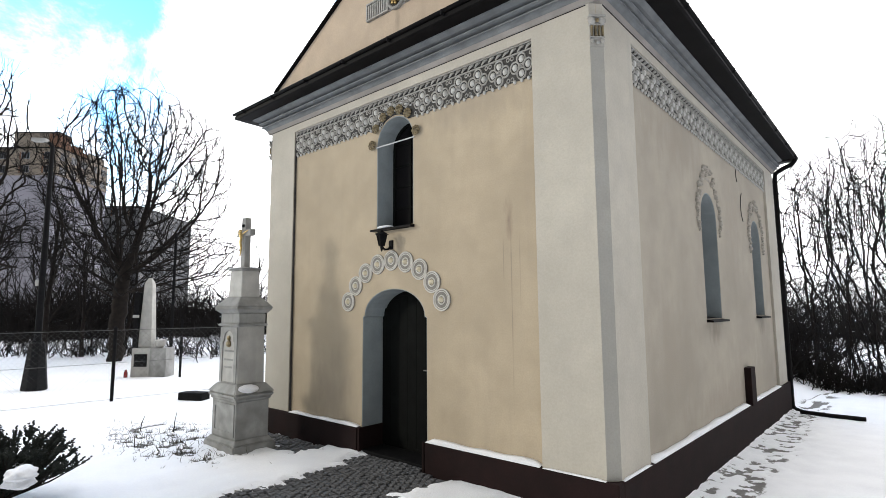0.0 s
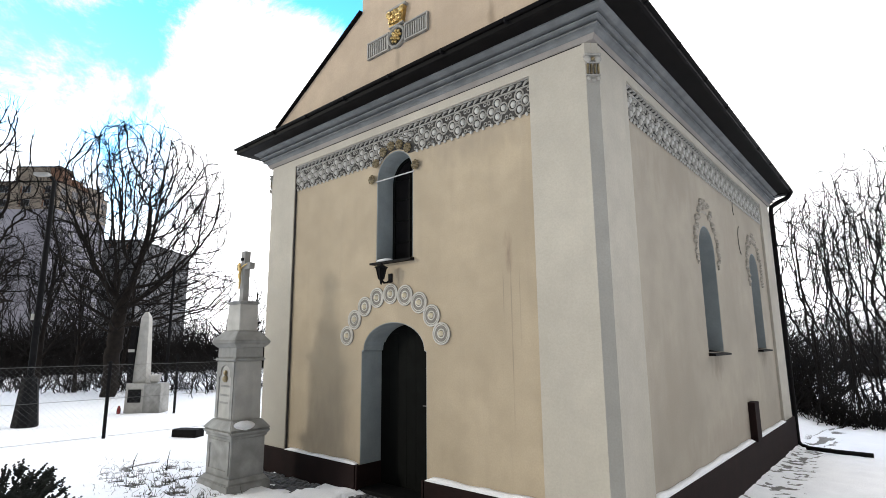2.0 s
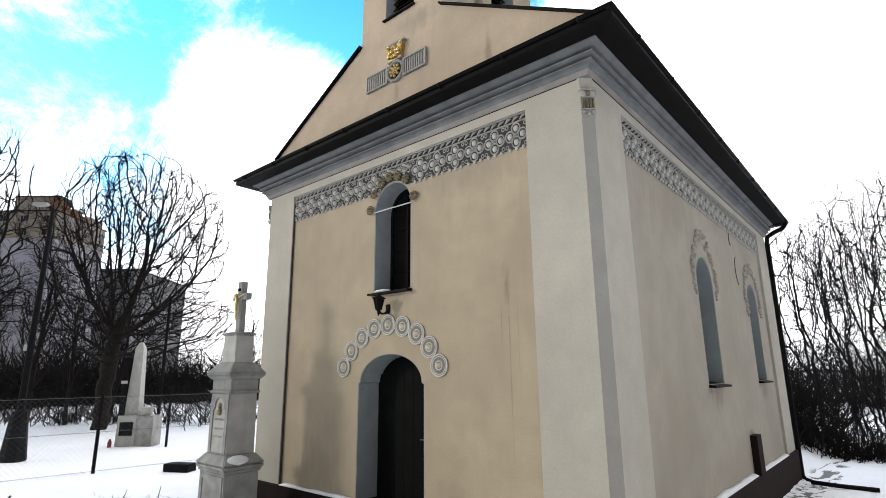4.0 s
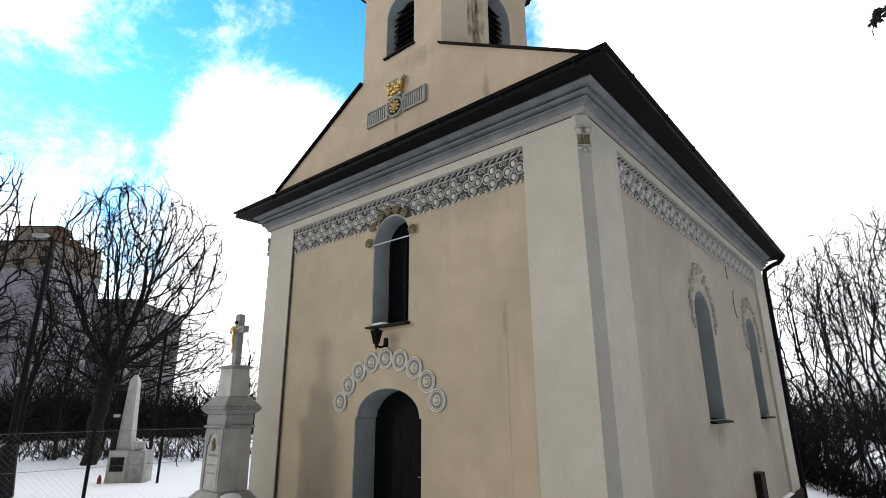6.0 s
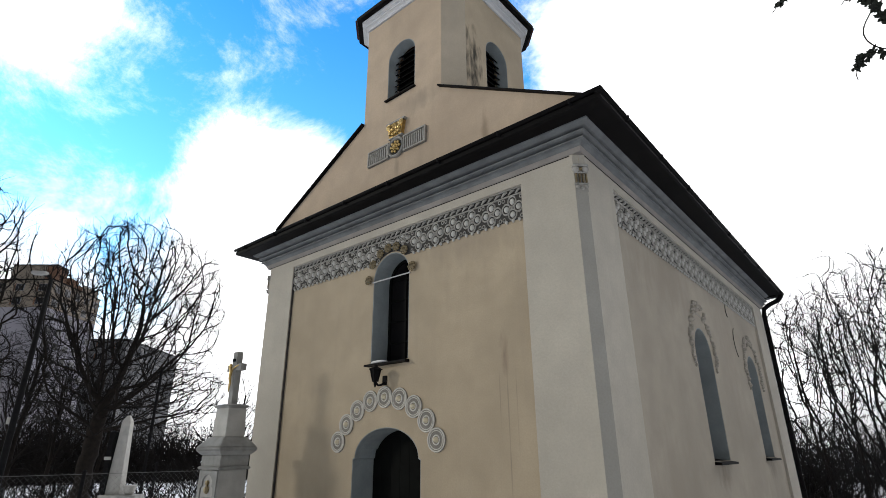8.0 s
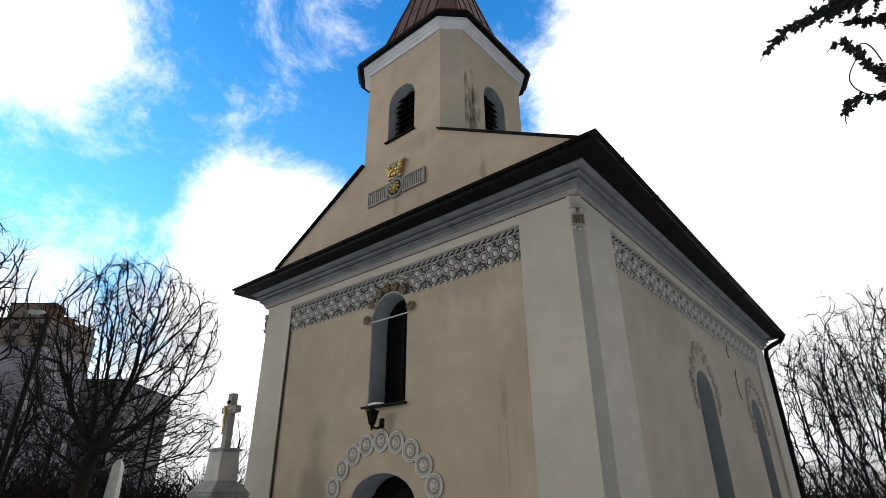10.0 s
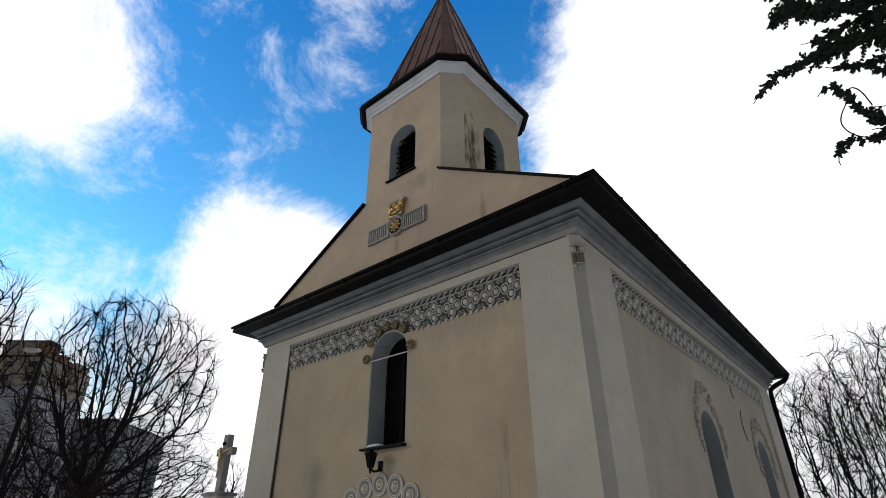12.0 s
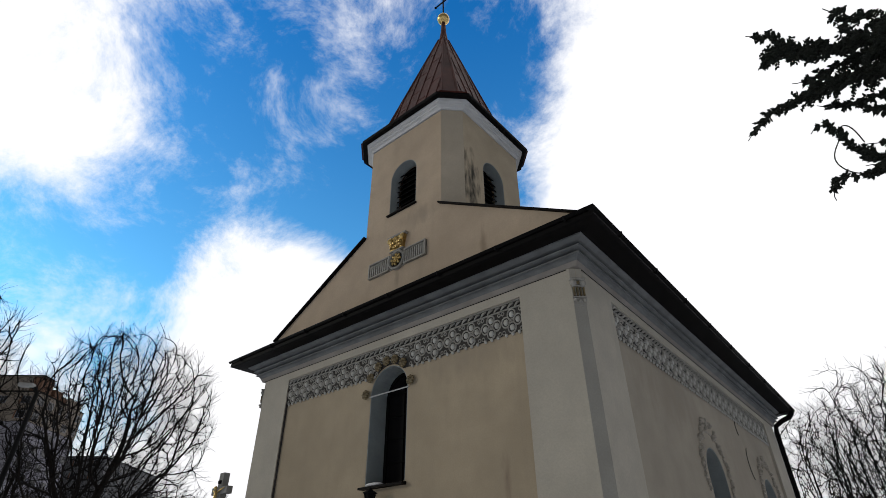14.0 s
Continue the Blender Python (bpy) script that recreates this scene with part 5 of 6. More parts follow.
# ---------------------------------------------------------------- trees
def limb(V, F, pts, radii, n):
    o = len(V)
    side_ = None
    for i, p in enumerate(pts):
        d = pts[min(i + 1, len(pts) - 1)] - pts[max(i - 1, 0)]
        d.normalize()
        if side_ is None:
            side_ = d.orthogonal().normalized()
        side_ = (side_ - d * side_.dot(d)).normalized()
        up = d.cross(side_)
        for k in range(n):
            a = 2 * math.pi * k / n
            V.append(p + radii[i] * (math.cos(a) * side_ + math.sin(a) * up))
    for i in range(len(pts) - 1):
        for k in range(n):
            F.append((o + i * n + k, o + i * n + (k + 1) % n, o + (i + 1) * n + (k + 1) % n, o + (i + 1) * n + k))


def grow(rng, store, p, d, length, r, level, top, cfg):
    seg = 5 if level < 2 else 4 if level == 2 else 3
    pts, radii, q, dd = [p.copy()], [r], p.copy(), d.copy()
    for i in range(seg):
        wob = cfg["wob"] * (0.6 if level == 0 else 1.0)
        dd = (dd + Vector((rng.gauss(0, wob), rng.gauss(0, wob), rng.gauss(0, wob) + cfg["up"][min(level, len(cfg["up"]) - 1)]))).normalized()
        q = q + dd * (length / seg)
        pts.append(q.copy())
        radii.append(max(cfg["rmin"], r * (1 - (i + 1) / seg * (0.55 if level < top else 0.75))))
    V, F = store[0] if level < 2 else store[1]
    limb(V, F, pts, radii, 7 if level == 0 else 5 if level == 1 else 3)
    if level >= top:
        return
    kids = cfg["kids"][level]
    for k in range(kids):
        f = cfg["from"][level] + (1 - cfg["from"][level]) * (k + rng.random()) / kids
        i = min(seg - 1, int(f * seg))
        base = pts[i].lerp(pts[i + 1], f * seg - i)
        axis = (pts[i + 1] - pts[i]).normalized()
        az = 2.399963 * k + rng.uniform(-0.6, 0.6)
        s = axis.orthogonal().normalized()
        out = (math.cos(az) * s + math.sin(az) * axis.cross(s))
        ang = radians(rng.uniform(*cfg["angle"][level]))
        nd = (axis * math.cos(ang) + out * math.sin(ang)).normalized()
        ln2 = length * cfg["ratio"][level] * (1.15 - 0.6 * f) * rng.uniform(0.75, 1.2)
        grow(rng, store, base, nd, ln2, max(cfg["rmin"], radii[i] * cfg["thick"] * rng.uniform(0.8, 1.1)), level + 1, top, cfg)


BROAD = dict(wob=0.075, up=[0.0, 0.08, 0.09, 0.06, 0.05], kids=[15, 10, 9, 6], angle=[(30, 70), (28, 58), (25, 60), (25, 60)], ratio=[0.72, 0.56, 0.52, 0.55], thick=0.45, rmin=0.008)
BROAD["from"] = [0.22, 0.2, 0.15, 0.15]


def make_tree(name, at, seed, height, r, cfg, top, label, group, stems=1, lean=0.0, scale=(1, 1, 1), category="tree"):
    rng = random.Random(seed)
    store = (([], []), ([], []))
    for s in range(stems):
        a = 2.4 * s + rng.random()
        d = Vector((lean * math.cos(a), lean * math.sin(a), 1)).normalized()
        p = Vector((0.12 * math.cos(a), 0.12 * math.sin(a), -0.15)) if stems > 1 else Vector((0, 0, -0.15))
        grow(rng, store, p, d, height * (0.72 if stems == 1 else rng.uniform(0.55, 0.85)), r * (1 if stems == 1 else rng.uniform(0.6, 1)), 0, top, cfg)
    ob = thing(name, (*at, ground_z(*at)), label, category, group)
    ob.scale = scale
    part("trunk", pydata("trunk", store[0][0], store[0][1], BARK, True), None, ob)
    part("crown", pydata("crown", store[1][0], store[1][1], TWIG), None, ob, "bare thin twigs")
    return ob


def crown_tree(name, at, seed, stems, blobs, label, group, tip=0.0076, step=0.2, kill=0.30, reach=1.7, twig=0.7, rise=0.10, thick=0.53, most=0.27, per_tip=7, spread=0.5, category="tree"):
    """A bare tree that grows towards points strewn in rounded volumes. stems: lists of (x, y, z) from the foot up;
    blobs: middle, radii and number of points of each volume, all measured from the foot."""
    rng = np.random.default_rng(seed)
    goals = []
    for c, r, n in blobs:
        g = rng.normal(size=(n, 3))
        g /= np.linalg.norm(g, axis=1)[:, None]
        goals.append(np.array(c) + g * rng.random((n, 1)) ** 0.42 * np.array(r))
    goals = np.concatenate(goals)
    pos, up_from = [], []
    for st in stems:
        last = -1
        for a, c in zip(st, st[1:]):
            a, c = np.array(a, float), np.array(c, float)
            m = max(1, int(np.linalg.norm(c - a) / step))
            for i in range(m):
                pos.append(a + (c - a) * i / m + rng.normal(0, 0.025, 3) * float(last >= 0))
                up_from.append(last)
                last = len(pos) - 1
    near = np.full(len(goals), 1e9)
    sprouts = {}
    who = np.zeros(len(goals), int)
    fresh = list(range(len(pos)))
    stem_nodes = len(pos)  # the stems may send out limbs at any angle, their limbs may not turn back
    for _ in range(90):
        if not fresh or not len(goals):
            break
        pts = np.array([pos[i] for i in fresh])
        d2 = np.linalg.norm(goals[:, None] - pts[None], axis=2)
        k = d2.argmin(1)
        best = d2[np.arange(len(goals)), k]
        better = best < near
        near[better] = best[better]
        who[better] = np.array(fresh)[k[better]]
        alive = near > kill
        goals, near, who = goals[alive], near[alive], who[alive]
        pull = {}
        for g, w, d1 in zip(goals, who, near):
            if d1 < reach:
                pull.setdefault(int(w), []).append((g - pos[w]) / d1)
        fresh = []
        for w, vs in pull.items():
            sprouts[w] = sprouts.get(w, 0) + 1
            if sprouts[w] > 3:
                continue
            v = np.mean(vs, axis=0)
            v = v / (np.linalg.norm(v) + 1e-6)
            if up_from[w] >= 0:
                b = pos[w] - pos[up_from[w]]
                b = b / (np.linalg.norm(b) + 1e-6)
                if v @ b < 0.12 and stem_nodes < up_from[w]:
                    continue
                v = v + 0.75 * b
            v = v + rng.normal(0, 0.3 * spread, 3) + np.array((0, 0, rise))
            pos.append(pos[w] + step * v / np.linalg.norm(v))
            up_from.append(w)
            fresh.append(len(pos) - 1)
    kids = [[] for _ in pos]
    for i, u in enumerate(up_from):
        if u >= 0:
            kids[u].append(i)
    flow = np.zeros(len(pos))
    for i in range(len(pos) - 1, -1, -1):
        flow[i] = max(flow[i], 1.0)
        if up_from[i] >= 0:
            flow[up_from[i]] += flow[i]
    roots = max(flow[i] for i, u in enumerate(up_from) if u < 0)
    rad = tip + (most - tip) * (flow / roots) ** thick
    store = (([], []), ([], []))
    heads = [(i, -1) for i, u in enumerate(up_from) if u < 0]
    while heads:
        i, before = heads.pop()
        chain = [before, i] if before >= 0 else [i]
        while kids[chain[-1]]:
            ks = sorted(kids[chain[-1]], key=lambda q: -flow[q])
            heads += [(q, chain[-1]) for q in ks[1:]]
            chain.append(ks[0])
        if len(chain) < 2:
            continue
        rr = [float(rad[q]) for q in chain]
        rr[0] = min(rr[0], rr[1] * 1.25)
        V, F = store[0] if rr[1] > 0.035 else store[1]
        limb(V, F, [Vector(pos[q]) for q in chain], rr, 8 if rr[1] > 0.1 else 5 if rr[1] > 0.035 else 3)
    for i in range(len(pos)):
        if flow[i] > 4.0 or up_from[i] < 0:
            continue
        d = pos[i] - pos[up_from[i]]
        d = d / (np.linalg.norm(d) + 1e-6)
        for k in range(per_tip if not kids[i] else 1):
            e = d + rng.normal(0, spread, 3) + np.array((0, 0, 0.15))
            e /= np.linalg.norm(e)
            ln = twig * rng.uniform(0.5, 1.2)
            e2 = e + rng.normal(0, 0.25, 3) + np.array((0, 0, 0.2))
            p0 = Vector(pos[i])
            p1 = p0 + Vector(e * (ln * 0.5))
            limb(*store[1], [p0, p1, p1 + Vector(e2 * (ln * 0.5 / np.linalg.norm(e2)))], [tip, tip * 0.85, tip * 0.5], 3)
    ob = thing(name, (*at, ground_z(*at)), label, category, group)
    part("trunk", pydata("trunk", store[0][0], store[0][1], BARK, True), None, ob)
    part("crown", pydata("crown", store[1][0], store[1][1], TWIG), None, ob, "bare thin twigs")
    return ob


crown_tree("tree", (-20.3, 2.2), 3, [[(0, 0, -0.2), (0.03, 0.0, 1.2), (0.05, 0.05, 2.6), (0.1, 0.2, 3.4)]],
           [((0.1, 0.5, 6.8), (3.3, 3.4, 3.75), 5600), ((0.0, 0.9, 3.9), (3.3, 3.6, 1.8), 2300)],
           "large bare tree with a wide dark crown in snow", "bare trees")
crown_tree("tree", (-20.6, -3.5), 4, [[(0, 0, -0.2), (0.0, 0.05, 1.5), (0.05, 0.1, 3.0)]],
           [((0.1, 0.3, 7.2), (2.6, 2.6, 3.5), 2000), ((0.2, 0.7, 4.2), (2.6, 2.7, 1.6), 900)],
           "bare tree standing in the snow behind the fence", "bare trees", rise=0.05)
BUSHY = dict(BROAD, wob=0.09, kids=[12, 8, 6], angle=[(18, 45), (25, 60), (30, 70)], ratio=[0.45, 0.5, 0.55], thick=0.5, rmin=0.007)
make_tree("tree", (-26.0, 4.2), 61, 7.0, 0.11, BUSHY, 3, "many-branched bare tree behind the fence", "bare trees")
make_tree("tree", (-22.6, 3.2), 63, 5.6, 0.09, BUSHY, 3, "many-branched bare tree behind the fence", "bare trees")
make_tree("tree", (-23.2, 1.9), 64, 6.2, 0.09, BUSHY, 3, "many-branched bare tree behind the fence", "bare trees")
make_tree("tree", (-27.0, -1.2), 62, 8.0, 0.12, BUSHY, 3, "many-branched bare tree behind the fence", "bare trees")
SLIM = dict(BROAD, kids=[10, 6, 6], angle=[(20, 50), (25, 55), (25, 60)], ratio=[0.42, 0.5, 0.5], rmin=0.007)
make_tree("tree", (-24.5, 0.9), 8, 8.0, 0.12, BUSHY, 3, "small bare tree standing in the snow", "bare trees")
make_tree("tree", (-24.0, 9.9), 23, 6.5, 0.09, SLIM, 3, "slim bare tree standing in the snow", "bare trees")
make_tree("tree", (-22.0, 10.9), 29, 4.6, 0.09, SLIM, 3, "slim bare tree standing in the snow", "bare trees")
thicket = [(1.9, 13.8, 31, 7.4), (0.6, 14.6, 32, 6.6), (3.6, 15.0, 33, 8.2), (2.2, 17.5, 34, 8.0), (0.2, 18.0, 35, 7.2)]
for x, y, sd, h in thicket:
    rg = random.Random(sd)
    foot = []
    for k in range(7):
        bx, by = rg.uniform(-0.9, 0.9), rg.uniform(-0.5, 0.5)
        lx = rg.uniform(-1.5, 0.25)
        foot.append([(bx, by, -0.2), (bx + 0.25 * lx, by + 0.1 * lx, h * 0.18), (bx + 0.8 * lx, by + 0.5 * lx, h * 0.42)])
    crown_tree("tree", (x, y), sd, foot, [((-0.4, -0.2, h * 0.67), (1.9, 1.8, h * 0.33), 1600)],
               "multi-stemmed bare shrub tree with dark leaning stems", "bare thicket", tip=0.0058, step=0.16, kill=0.22, reach=1.2, twig=0.36, most=0.04, per_tip=4, rise=0.02, spread=0.7, thick=0.6)


def bramble(name, at, seed, rx, ry, h, n, label, group, r=0.007):
    """A dense low bush of crossing twigs."""
    rng = random.Random(seed)
    V, F = [], []
    for k in range(n):
        x, y = rng.gauss(0, rx * 0.45), rng.gauss(0, ry * 0.45)
        d = Vector((rng.gauss(0, 0.45), rng.gauss(0, 0.45), 1)).normalized()
        ln3 = h * rng.uniform(0.4, 1.05)
        p = Vector((x, y, -0.1))
        pts = [p]
        for i in range(4):
            d = (d + Vector((rng.gauss(0, 0.2), rng.gauss(0, 0.2), rng.gauss(-0.05, 0.12)))).normalized()
            pts.append(pts[-1] + d * ln3 / 4)
            if i:
                e = (d + Vector((rng.gauss(0, 0.7), rng.gauss(0, 0.7), rng.gauss(0, 0.4)))).normalized()
                limb(V, F, [pts[-1], pts[-1] + e * ln3 * 0.2, pts[-1] + (e + Vector((0, 0, rng.gauss(0, 0.3)))) * ln3 * 0.36], [r * 0.8, r * 0.6, r * 0.4], 3)
        limb(V, F, pts, [r * 1.6, r * 1.4, r * 1.2, r, r * 0.6], 3)
    ob = thing(name, (*at, ground_z(*at)), label, "bush", group)
    tagged(part("brush", pydata("brush", V, F, TWIG), None, ob), kind="stuff")
    return ob


for k, (x, y, rx, ry, h, n) in enumerate(((0.7, 12.6, 1.8, 1.0, 0.8, 330), (2.6, 13.0, 1.8, 1.0, 0.8, 330), (-0.8, 13.4, 1.3, 1.2, 1.9, 260), (-2.0, 15.5, 1.8, 1.5, 3.2, 420), (-0.3, 16.5, 1.6, 1.5, 2.2, 50), (2.2, 17.5, 2.0, 1.5, 2.0, 50), (0.0, 34.0, 7.0, 2.0, 4.6, 900))):
    bramble("bush", (x, y), 50 + k, rx, ry, h, n, "dense dark bare bush in the snow", "bare bushes", 0.011)
# hedge line behind the fence and the far trees
for k in range(15):
    f = k / 14
    x, y = -27.6 + 8.8 * f + 0.8 * math.sin(k * 1.7), -0.4 + 7.9 * f + 0.8 * math.cos(k * 2.9)
    bramble("bush", (x, y), 80 + k, 1.5, 1.5, 1.5 + 0.4 * math.sin(k * 2.3), 36, "bare hedge bush behind the fence", "bare hedge", 0.012)
for k in range(12):
    f = k / 11
    x, y = -44.0 + 4.0 * math.sin(k * 2.1) + 10 * f, 2.0 + 27.0 * f
    bramble("bush", (x, y), 120 + k, 3.4, 3.4, 3.6 + 0.8 * math.sin(k * 1.3), 210, "distant bare wood edge", "distant wood", 0.03)


# conifer whose boughs hang into the view from the side
def spray(V, F, rng, p, d, length, w):
    """A flat scaly sprig."""
    n = max(3, int(length / 0.022))
    s = d.cross(Vector((rng.gauss(0, 0.4), rng.gauss(0, 0.4), 1))).normalized()
    q = p.copy()
    for i in range(n):
        q = q + d * (length / n)
        k = 1 - 0.6 * i / n
        for sg in (-1, 1):
            e = (d * rng.uniform(0.5, 1.0) + s * sg * rng.uniform(0.5, 1.1) + Vector((0, 0, rng.gauss(0, 0.25)))).normalized()
            ln4 = w * k * rng.uniform(0.5, 1.2)
            limb(V, F, [q, q + e * ln4 * 0.6, q + e * ln4], [0.005, 0.011, 0.001], 4)
    limb(V, F, [p, p.lerp(q, 0.5), q], [0.006, 0.005, 0.002], 4)


def bough(store, rng, pts, wide):
    """A drooping bough: a woody axis with scaly sprays that get shorter towards its bare tip."""
    pts = [Vector(p) for p in pts]
    fine = []
    for a, c in zip(pts, pts[1:]):
        m = max(2, int((c - a).length / 0.03))
        for i in range(m):
            fine.append(a.lerp(c, i / m) + Vector((rng.gauss(0, 0.004), rng.gauss(0, 0.004), rng.gauss(0, 0.004))))
    fine.append(pts[-1])
    N2 = len(fine)
    limb(*store[0], fine, [0.018 * (1 - i / N2) + 0.0035 for i in range(N2)], 5)
    for i in range(int(N2 * 0.12), N2 - 3):
        d = (fine[i + 1] - fine[i]).normalized()
        f = i / N2
        w = 1.5 * wide * min(1.0, 1.9 * (1 - f) + 0.12) * (0.75 + 0.5 * noise.noise(fine[i] * 7.0))
        for r in range(8 if f < 0.8 else 3):
            e = (d * rng.uniform(0.3, 1.0) + Vector((rng.gauss(0, 0.45), rng.gauss(0, 0.45), rng.gauss(-0.05, 0.5)))).normalized()
            spray(*store[1], rng, fine[i], e, max(0.03, w * rng.uniform(0.45, 1.15)), 0.055)


TX, TY = 4.5, 0.6
rng = random.Random(77)
st = (([], []), ([], []))
limb(*st[0], [Vector((TX, TY, -0.5)), Vector((TX + 0.03, TY, 3.0)), Vector((TX, TY + 0.02, 5.5)), Vector((TX, TY, 8.0))], [0.19, 0.15, 0.11, 0.02], 10)
BOUGHS = (  # the way of each bough from near the trunk to its tip, and how far its sprays reach
    (((3.49, -0.62, 5.25), (3.15, -0.72, 5.48), (3.03, -0.78, 5.57), (2.93, -0.83, 5.65), (2.86, -0.89, 5.72)), 0.2),
    (((3.43, -0.62, 5.11), (3.11, -0.73, 5.35), (2.99, -0.77, 5.42), (2.91, -0.81, 5.48), (2.88, -0.87, 5.55)), 0.2),
    (((3.43, -0.49, 5.11), (3.11, -0.63, 5.38), (2.99, -0.65, 5.44), (2.81, -0.66, 5.49), (2.65, -0.73, 5.58), (2.54, -0.8, 5.67), (2.45, -0.87, 5.75), (2.32, -0.93, 5.81)), 0.15),
    (((2.81, -0.66, 5.49), (2.63, -0.69, 5.54), (2.51, -0.75, 5.62), (2.39, -0.75, 5.63), (2.3, -0.71, 5.59)), 0.1),
    (((3.44, -0.27, 5.15), (3.11, -0.42, 5.44), (2.9, -0.43, 5.51), (2.72, -0.41, 5.51), (2.6, -0.39, 5.51), (2.49, -0.41, 5.54)), 0.18),
    (((3.39, -0.29, 5.02), (3.06, -0.42, 5.3), (2.85, -0.41, 5.33), (2.66, -0.4, 5.35), (2.52, -0.38, 5.35), (2.36, -0.38, 5.36), (2.24, -0.37, 5.35), (2.11, -0.34, 5.31), (2.01, -0.29, 5.24)), 0.17),
    (((3.38, -0.02, 5.0), (3.02, -0.13, 5.26), (2.91, -0.12, 5.28), (2.8, -0.12, 5.3), (2.68, -0.14, 5.34), (2.59, -0.17, 5.39)), 0.11),
    (((3.33, -0.05, 4.87), (2.97, -0.13, 5.11), (2.89, -0.15, 5.15), (2.82, -0.18, 5.2)), 0.13),
    (((3.19, -0.05, 4.53), (2.81, -0.08, 4.69), (2.72, -0.12, 4.78), (2.67, -0.18, 4.88), (2.62, -0.25, 4.99), (2.58, -0.3, 5.06), (2.5, -0.31, 5.09), (2.45, -0.28, 5.05)), 0.1),
    (((3.21, -0.08, 4.58), (2.85, -0.15, 4.79), (2.77, -0.16, 4.83)), 0.1),
    (((3.18, 0.09, 4.5), (2.79, 0.05, 4.67), (2.7, 0.06, 4.68), (2.58, 0.04, 4.72), (2.49, 0.05, 4.73), (2.43, 0.08, 4.68), (2.42, 0.13, 4.59)), 0.11),
    (((3.2, 0.05, 4.55), (2.81, 0.02, 4.71), (2.7, 0.02, 4.75)), 0.12),
)
for pts, wide in BOUGHS:
    start = Vector(pts[0])
    if start.x > 3.0:
        root = Vector((TX, TY, min(7.0, start.z - 0.1)))
        bough(st, rng, [root, root.lerp(start, 0.5) + Vector((0, 0, 0.06)), *pts], wide)
    else:
        bough(st, rng, pts, wide)
for pts in (  # leafless hanging twigs
    ((2.62, -0.18, 4.97), (2.53, -0.11, 4.88), (2.53, -0.06, 4.8), (2.59, -0.01, 4.72), (2.69, 0.01, 4.66)),
    ((2.62, -0.25, 4.99), (2.67, -0.28, 5.02), (2.72, -0.25, 4.97), (2.75, -0.17, 4.85)),
):
    way = [Vector(p) for p in pts]
    for _ in range(2):
        way = [way[0]] + [a.lerp(c, f) for a, c in zip(way, way[1:]) for f in (0.25, 0.75)] + [way[-1]]
    limb(*st[0], way, [0.0055] * len(way), 5)
con = thing("conifer", (0, 0, 0), "dark evergreen conifer with drooping scaly boughs", "tree")
part("trunk", pydata("trunk", st[0][0], st[0][1], BARK, True), None, con)
part("foliage", pydata("foliage", st[1][0], st[1][1], NEEDLE), None, con, "dark scaly evergreen sprays")


def juniper(at, seed, r, h):
    """A low spreading evergreen with upright tufts."""
    rng = random.Random(seed)
    st = (([], []), ([], []))
    for k in range(110):
        a = rng.uniform(0, 2 * math.pi)
        d = Vector((math.cos(a), math.sin(a), rng.uniform(0.25, 1.3))).normalized()
        ln5 = r * rng.uniform(0.55, 1.0)
        p = Vector((0, 0, 0.02))
        q = p + d * ln5 * 0.6
        q2 = p + d * ln5 + Vector((0, 0, 0.05))
        q.z, q2.z = min(q.z, h * 0.8), min(q2.z, h)
        limb(*st[0], [p, q, q2], [0.015, 0.01, 0.004], 4)
        for i in range(20):
            f = rng.uniform(0.15, 1.0)
            b6 = p.lerp(q2, f)
            e = (d + Vector((rng.gauss(0, 0.5), rng.gauss(0, 0.5), rng.uniform(0.0, 0.9)))).normalized()
            spray(*st[1], rng, b6, e, rng.uniform(0.07, 0.16), 0.045)
    ob = thing("juniper", (*at, ground_z(*at)), "low dark evergreen juniper bush dusted with snow", "bush")
    part("stem", pydata("stem", st[0][0], st[0][1], BARK), None, ob)
    part("foliage", pydata("foliage", st[1][0], st[1][1], NEEDLE), None, ob)
    return ob


juniper((-4.75, -3.55), 5, 0.75, 0.55)
rng = random.Random(3)
for k in range(7):
    bm = bmesh.new()
    bmesh.ops.create_icosphere(bm, subdivisions=3, radius=1)
    cx, cy = -4.35 + rng.uniform(-0.4, 0.35), -3.5 + rng.uniform(-0.35, 0.35)
    for v in bm.verts:
        n3 = 1 + 0.35 * noise.noise(v.co * 2.0 + Vector((k, 0, 0)))
        v.co = Vector((cx + v.co.x * 0.14 * n3, cy + v.co.y * 0.12 * n3, 0.24 + 0.05 * (k % 3) + v.co.z * 0.06 * n3))
    tagged(part("snow", bm, SNOW, None, "", True), "clump of snow caught on the juniper", "snow", "snow on the juniper")

# withered stalks and tufts by the wayside cross
rng = random.Random(9)
V, F = [], []
for k in range(1500):
    x, y = rng.gauss(-5.9, 0.75), rng.gauss(-1.45, 0.36)
    if abs(x - CX) < 0.43 and abs(y - CY) < 0.32 or bare(x, y) < 0.25 and rng.random() < 0.93:
        continue
    z = base_z(x, y)
    d = Vector((rng.gauss(0, 0.4), rng.gauss(0, 0.4), 1)).normalized()
    h = rng.choice((0.04, 0.05, 0.07, 0.11)) * rng.uniform(0.8, 1.2)
    limb(V, F, [Vector((x, y, z)), Vector((x, y, z)) + d * h * 0.6, Vector((x, y, z)) + (d + Vector((rng.gauss(0, 0.3), rng.gauss(0, 0.3), 0))) * h], [0.004, 0.003, 0.001], 3)
tagged(new("grass", pydata("grass", V, F, material("dry_grass", (0.07, 0.06, 0.035), (0.04, 0.035, 0.02), 0.9, bump=0))), "dark withered grass tufts in thin snow", "grass", "", "stuff")
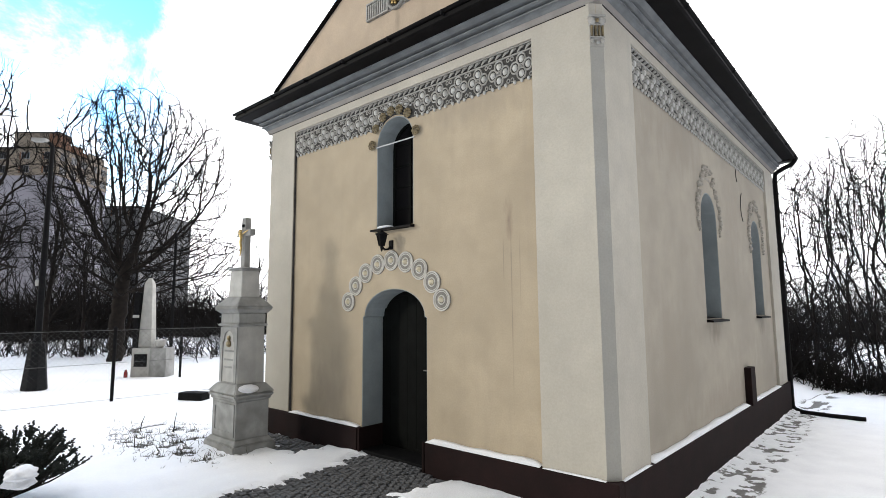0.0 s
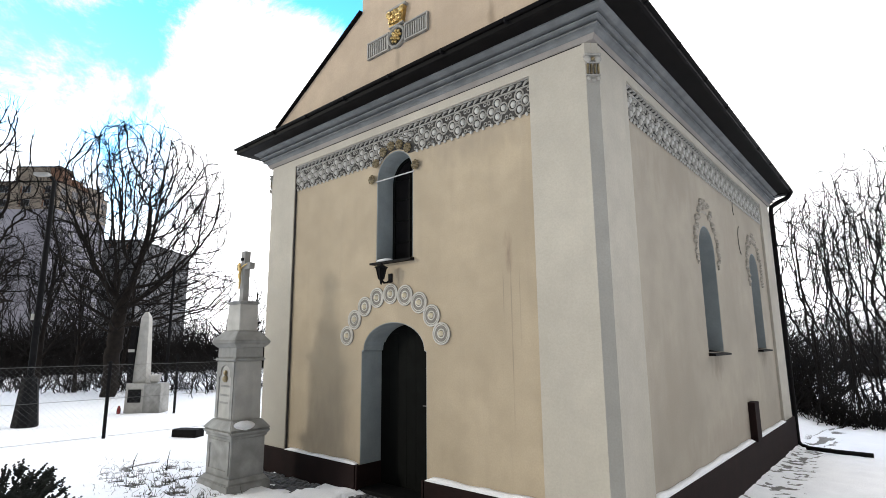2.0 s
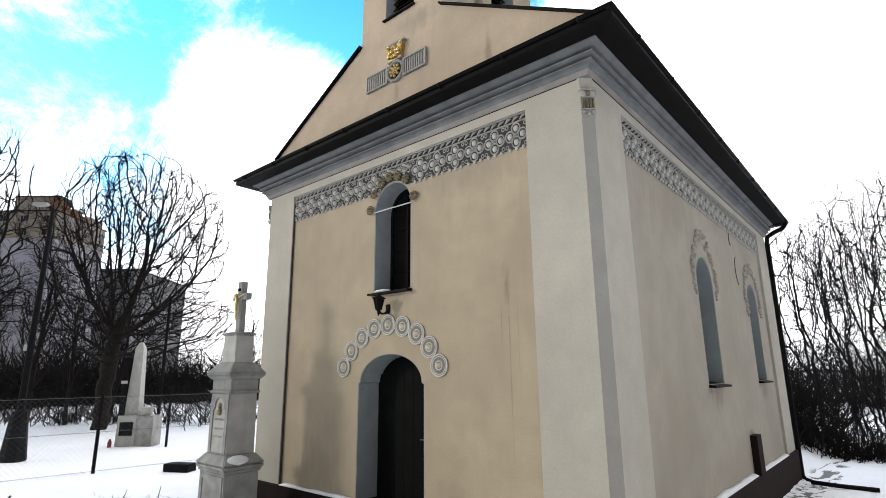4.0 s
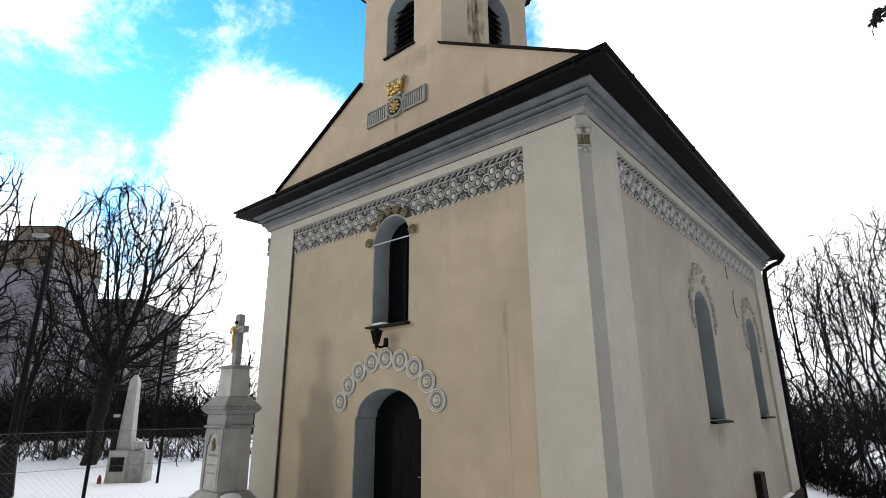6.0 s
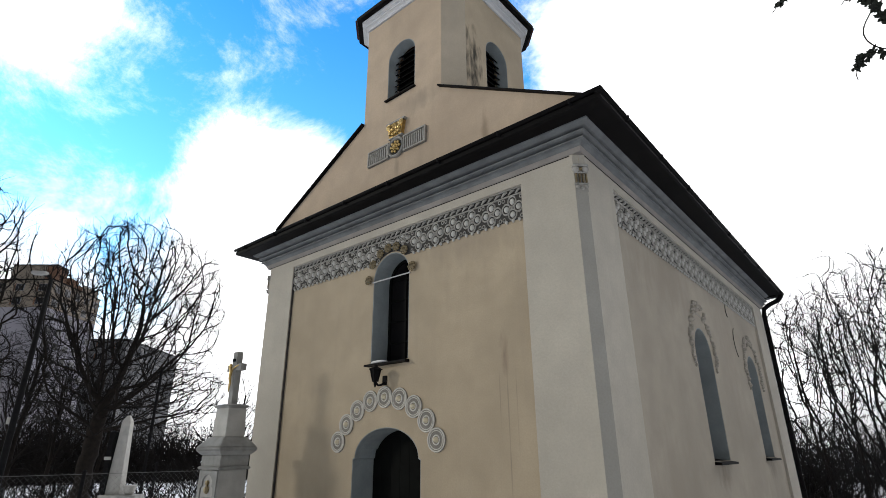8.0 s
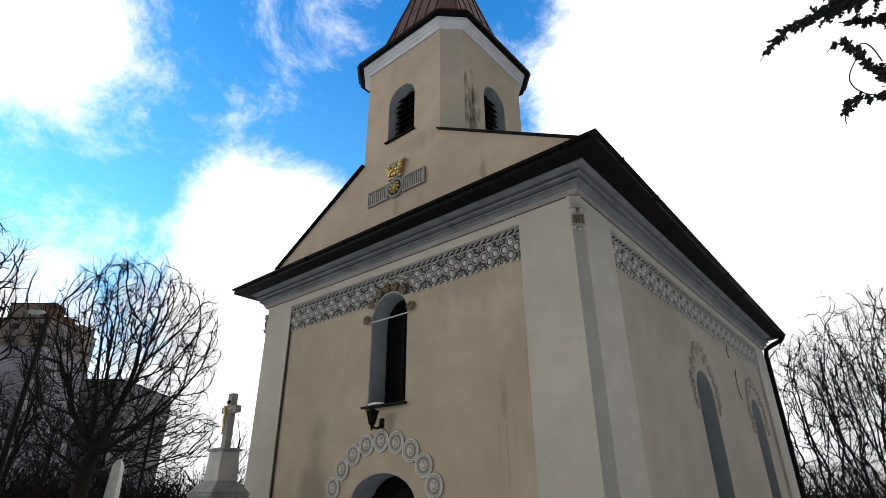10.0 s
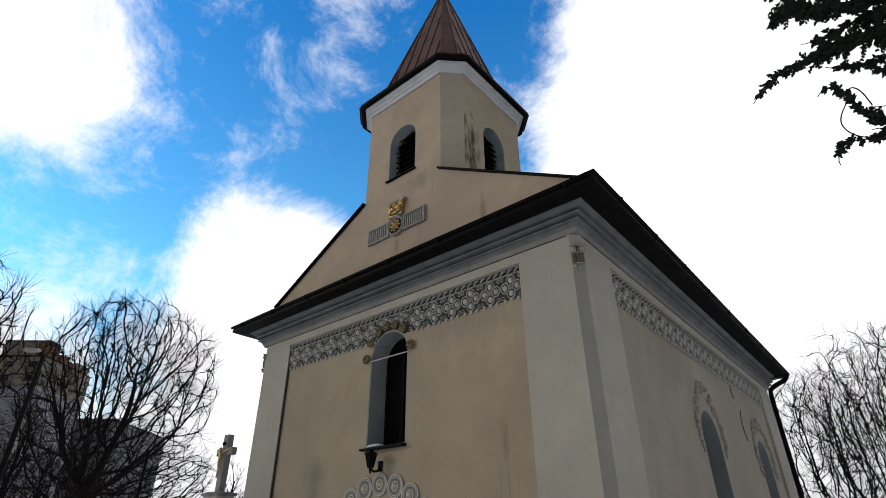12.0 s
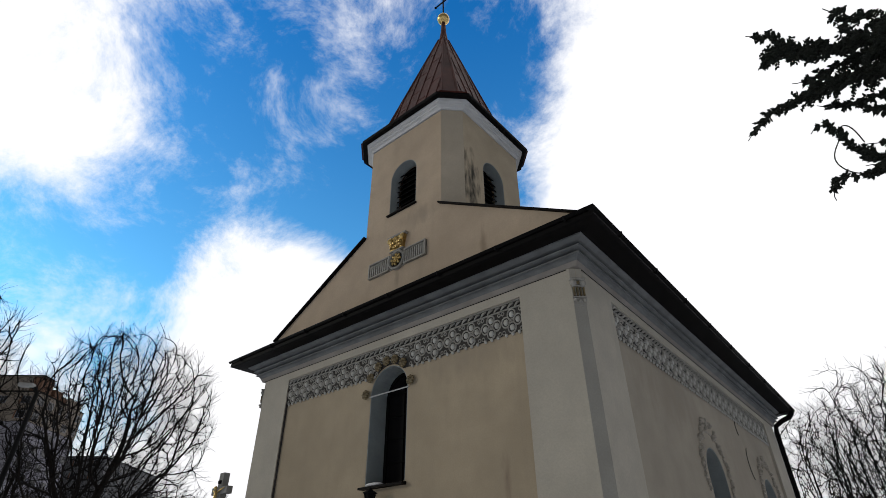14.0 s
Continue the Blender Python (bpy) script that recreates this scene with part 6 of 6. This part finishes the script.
for k, (x, y, h, lx) in enumerate(((-6.5, -1.2, 0.36, 0.1), (-7.0, -1.5, 0.32, 0.18), (-6.0, -1.9, 0.2, -0.05))):
    bm = bmesh.new()
    z = ground_z(x, y) - 0.05
    tube(bm, [(x, y, z), (x + lx * 0.4, y, z + h * 0.6), (x + lx, y, z + h)], [0.007, 0.006, 0.003], 5)
    tagged(part("stalk", bm, TWIG, None), "single withered stalk standing in the snow", "plant", "withered stalks")

# cobbles of the way to the door
pav = tagged(new("pavement"), "small dark granite cobbles half covered by snow", "pavement", "", "structure")
rng = random.Random(21)
cobs = []
for v in range(6):
    bm = bmesh.new()
    bmesh.ops.create_cube(bm, size=1.0)
    for w in bm.verts:
        top = w.co.z > 0
        w.co = Vector((w.co.x * 0.076 * (0.94 if top else 1) + rng.uniform(-0.005, 0.005), w.co.y * 0.070 * (0.94 if top else 1) + rng.uniform(-0.005, 0.005), w.co.z * 0.06))
    bmesh.ops.bevel(bm, geom=[e for e in bm.edges if all(x.co.z > 0 for x in e.verts)], offset=0.008, segments=1, affect="EDGES")
    cobs.append(finish("cobble", bm, COBBLE))
count = 0
V, F = [], []
for j in range(52):
    for i in range(58):
        x = -6.3 + 0.084 * i + 0.042 * (j % 2) + rng.uniform(-0.007, 0.007)
        y = 0.05 - 0.079 * j + 0.02 * math.sin(0.9 * i) + rng.uniform(-0.006, 0.006)
        if paved(x, y) < -0.04 or (y > -0.1 and abs(x - DC) > 0.58):
            continue
        if abs(x - CX) < 0.4 and abs(y - CY) < 0.3:
            continue
        z = base_z(x, y) + 0.035 * nz(x, y, 0.5) + 0.018 * nz(x, y, 2.1, 4.0) - 0.027 + rng.uniform(-0.005, 0.005)
        if count < 300:
            o = part("cobble", cobs[count % 6], None, pav)
            o.matrix_basis = pose(x, y, z, rng.uniform(-3, 3), rng.uniform(-3, 3), rng.uniform(-5, 5))
            count += 1
        else:
            o = len(V)
            m = pose(x, y, z, rng.uniform(-3, 3), rng.uniform(-3, 3), rng.uniform(-5, 5))
            src = cobs[rng.randrange(6)]
            V.extend(m @ w.co for w in src.vertices)
            F.extend(tuple(o + q7 for q7 in p.vertices) for p in src.polygons)
if V:
    rest = part("cobbles", pydata("cobbles", V, F, COBBLE), None, pav)
    tagged(rest, kind="stuff")
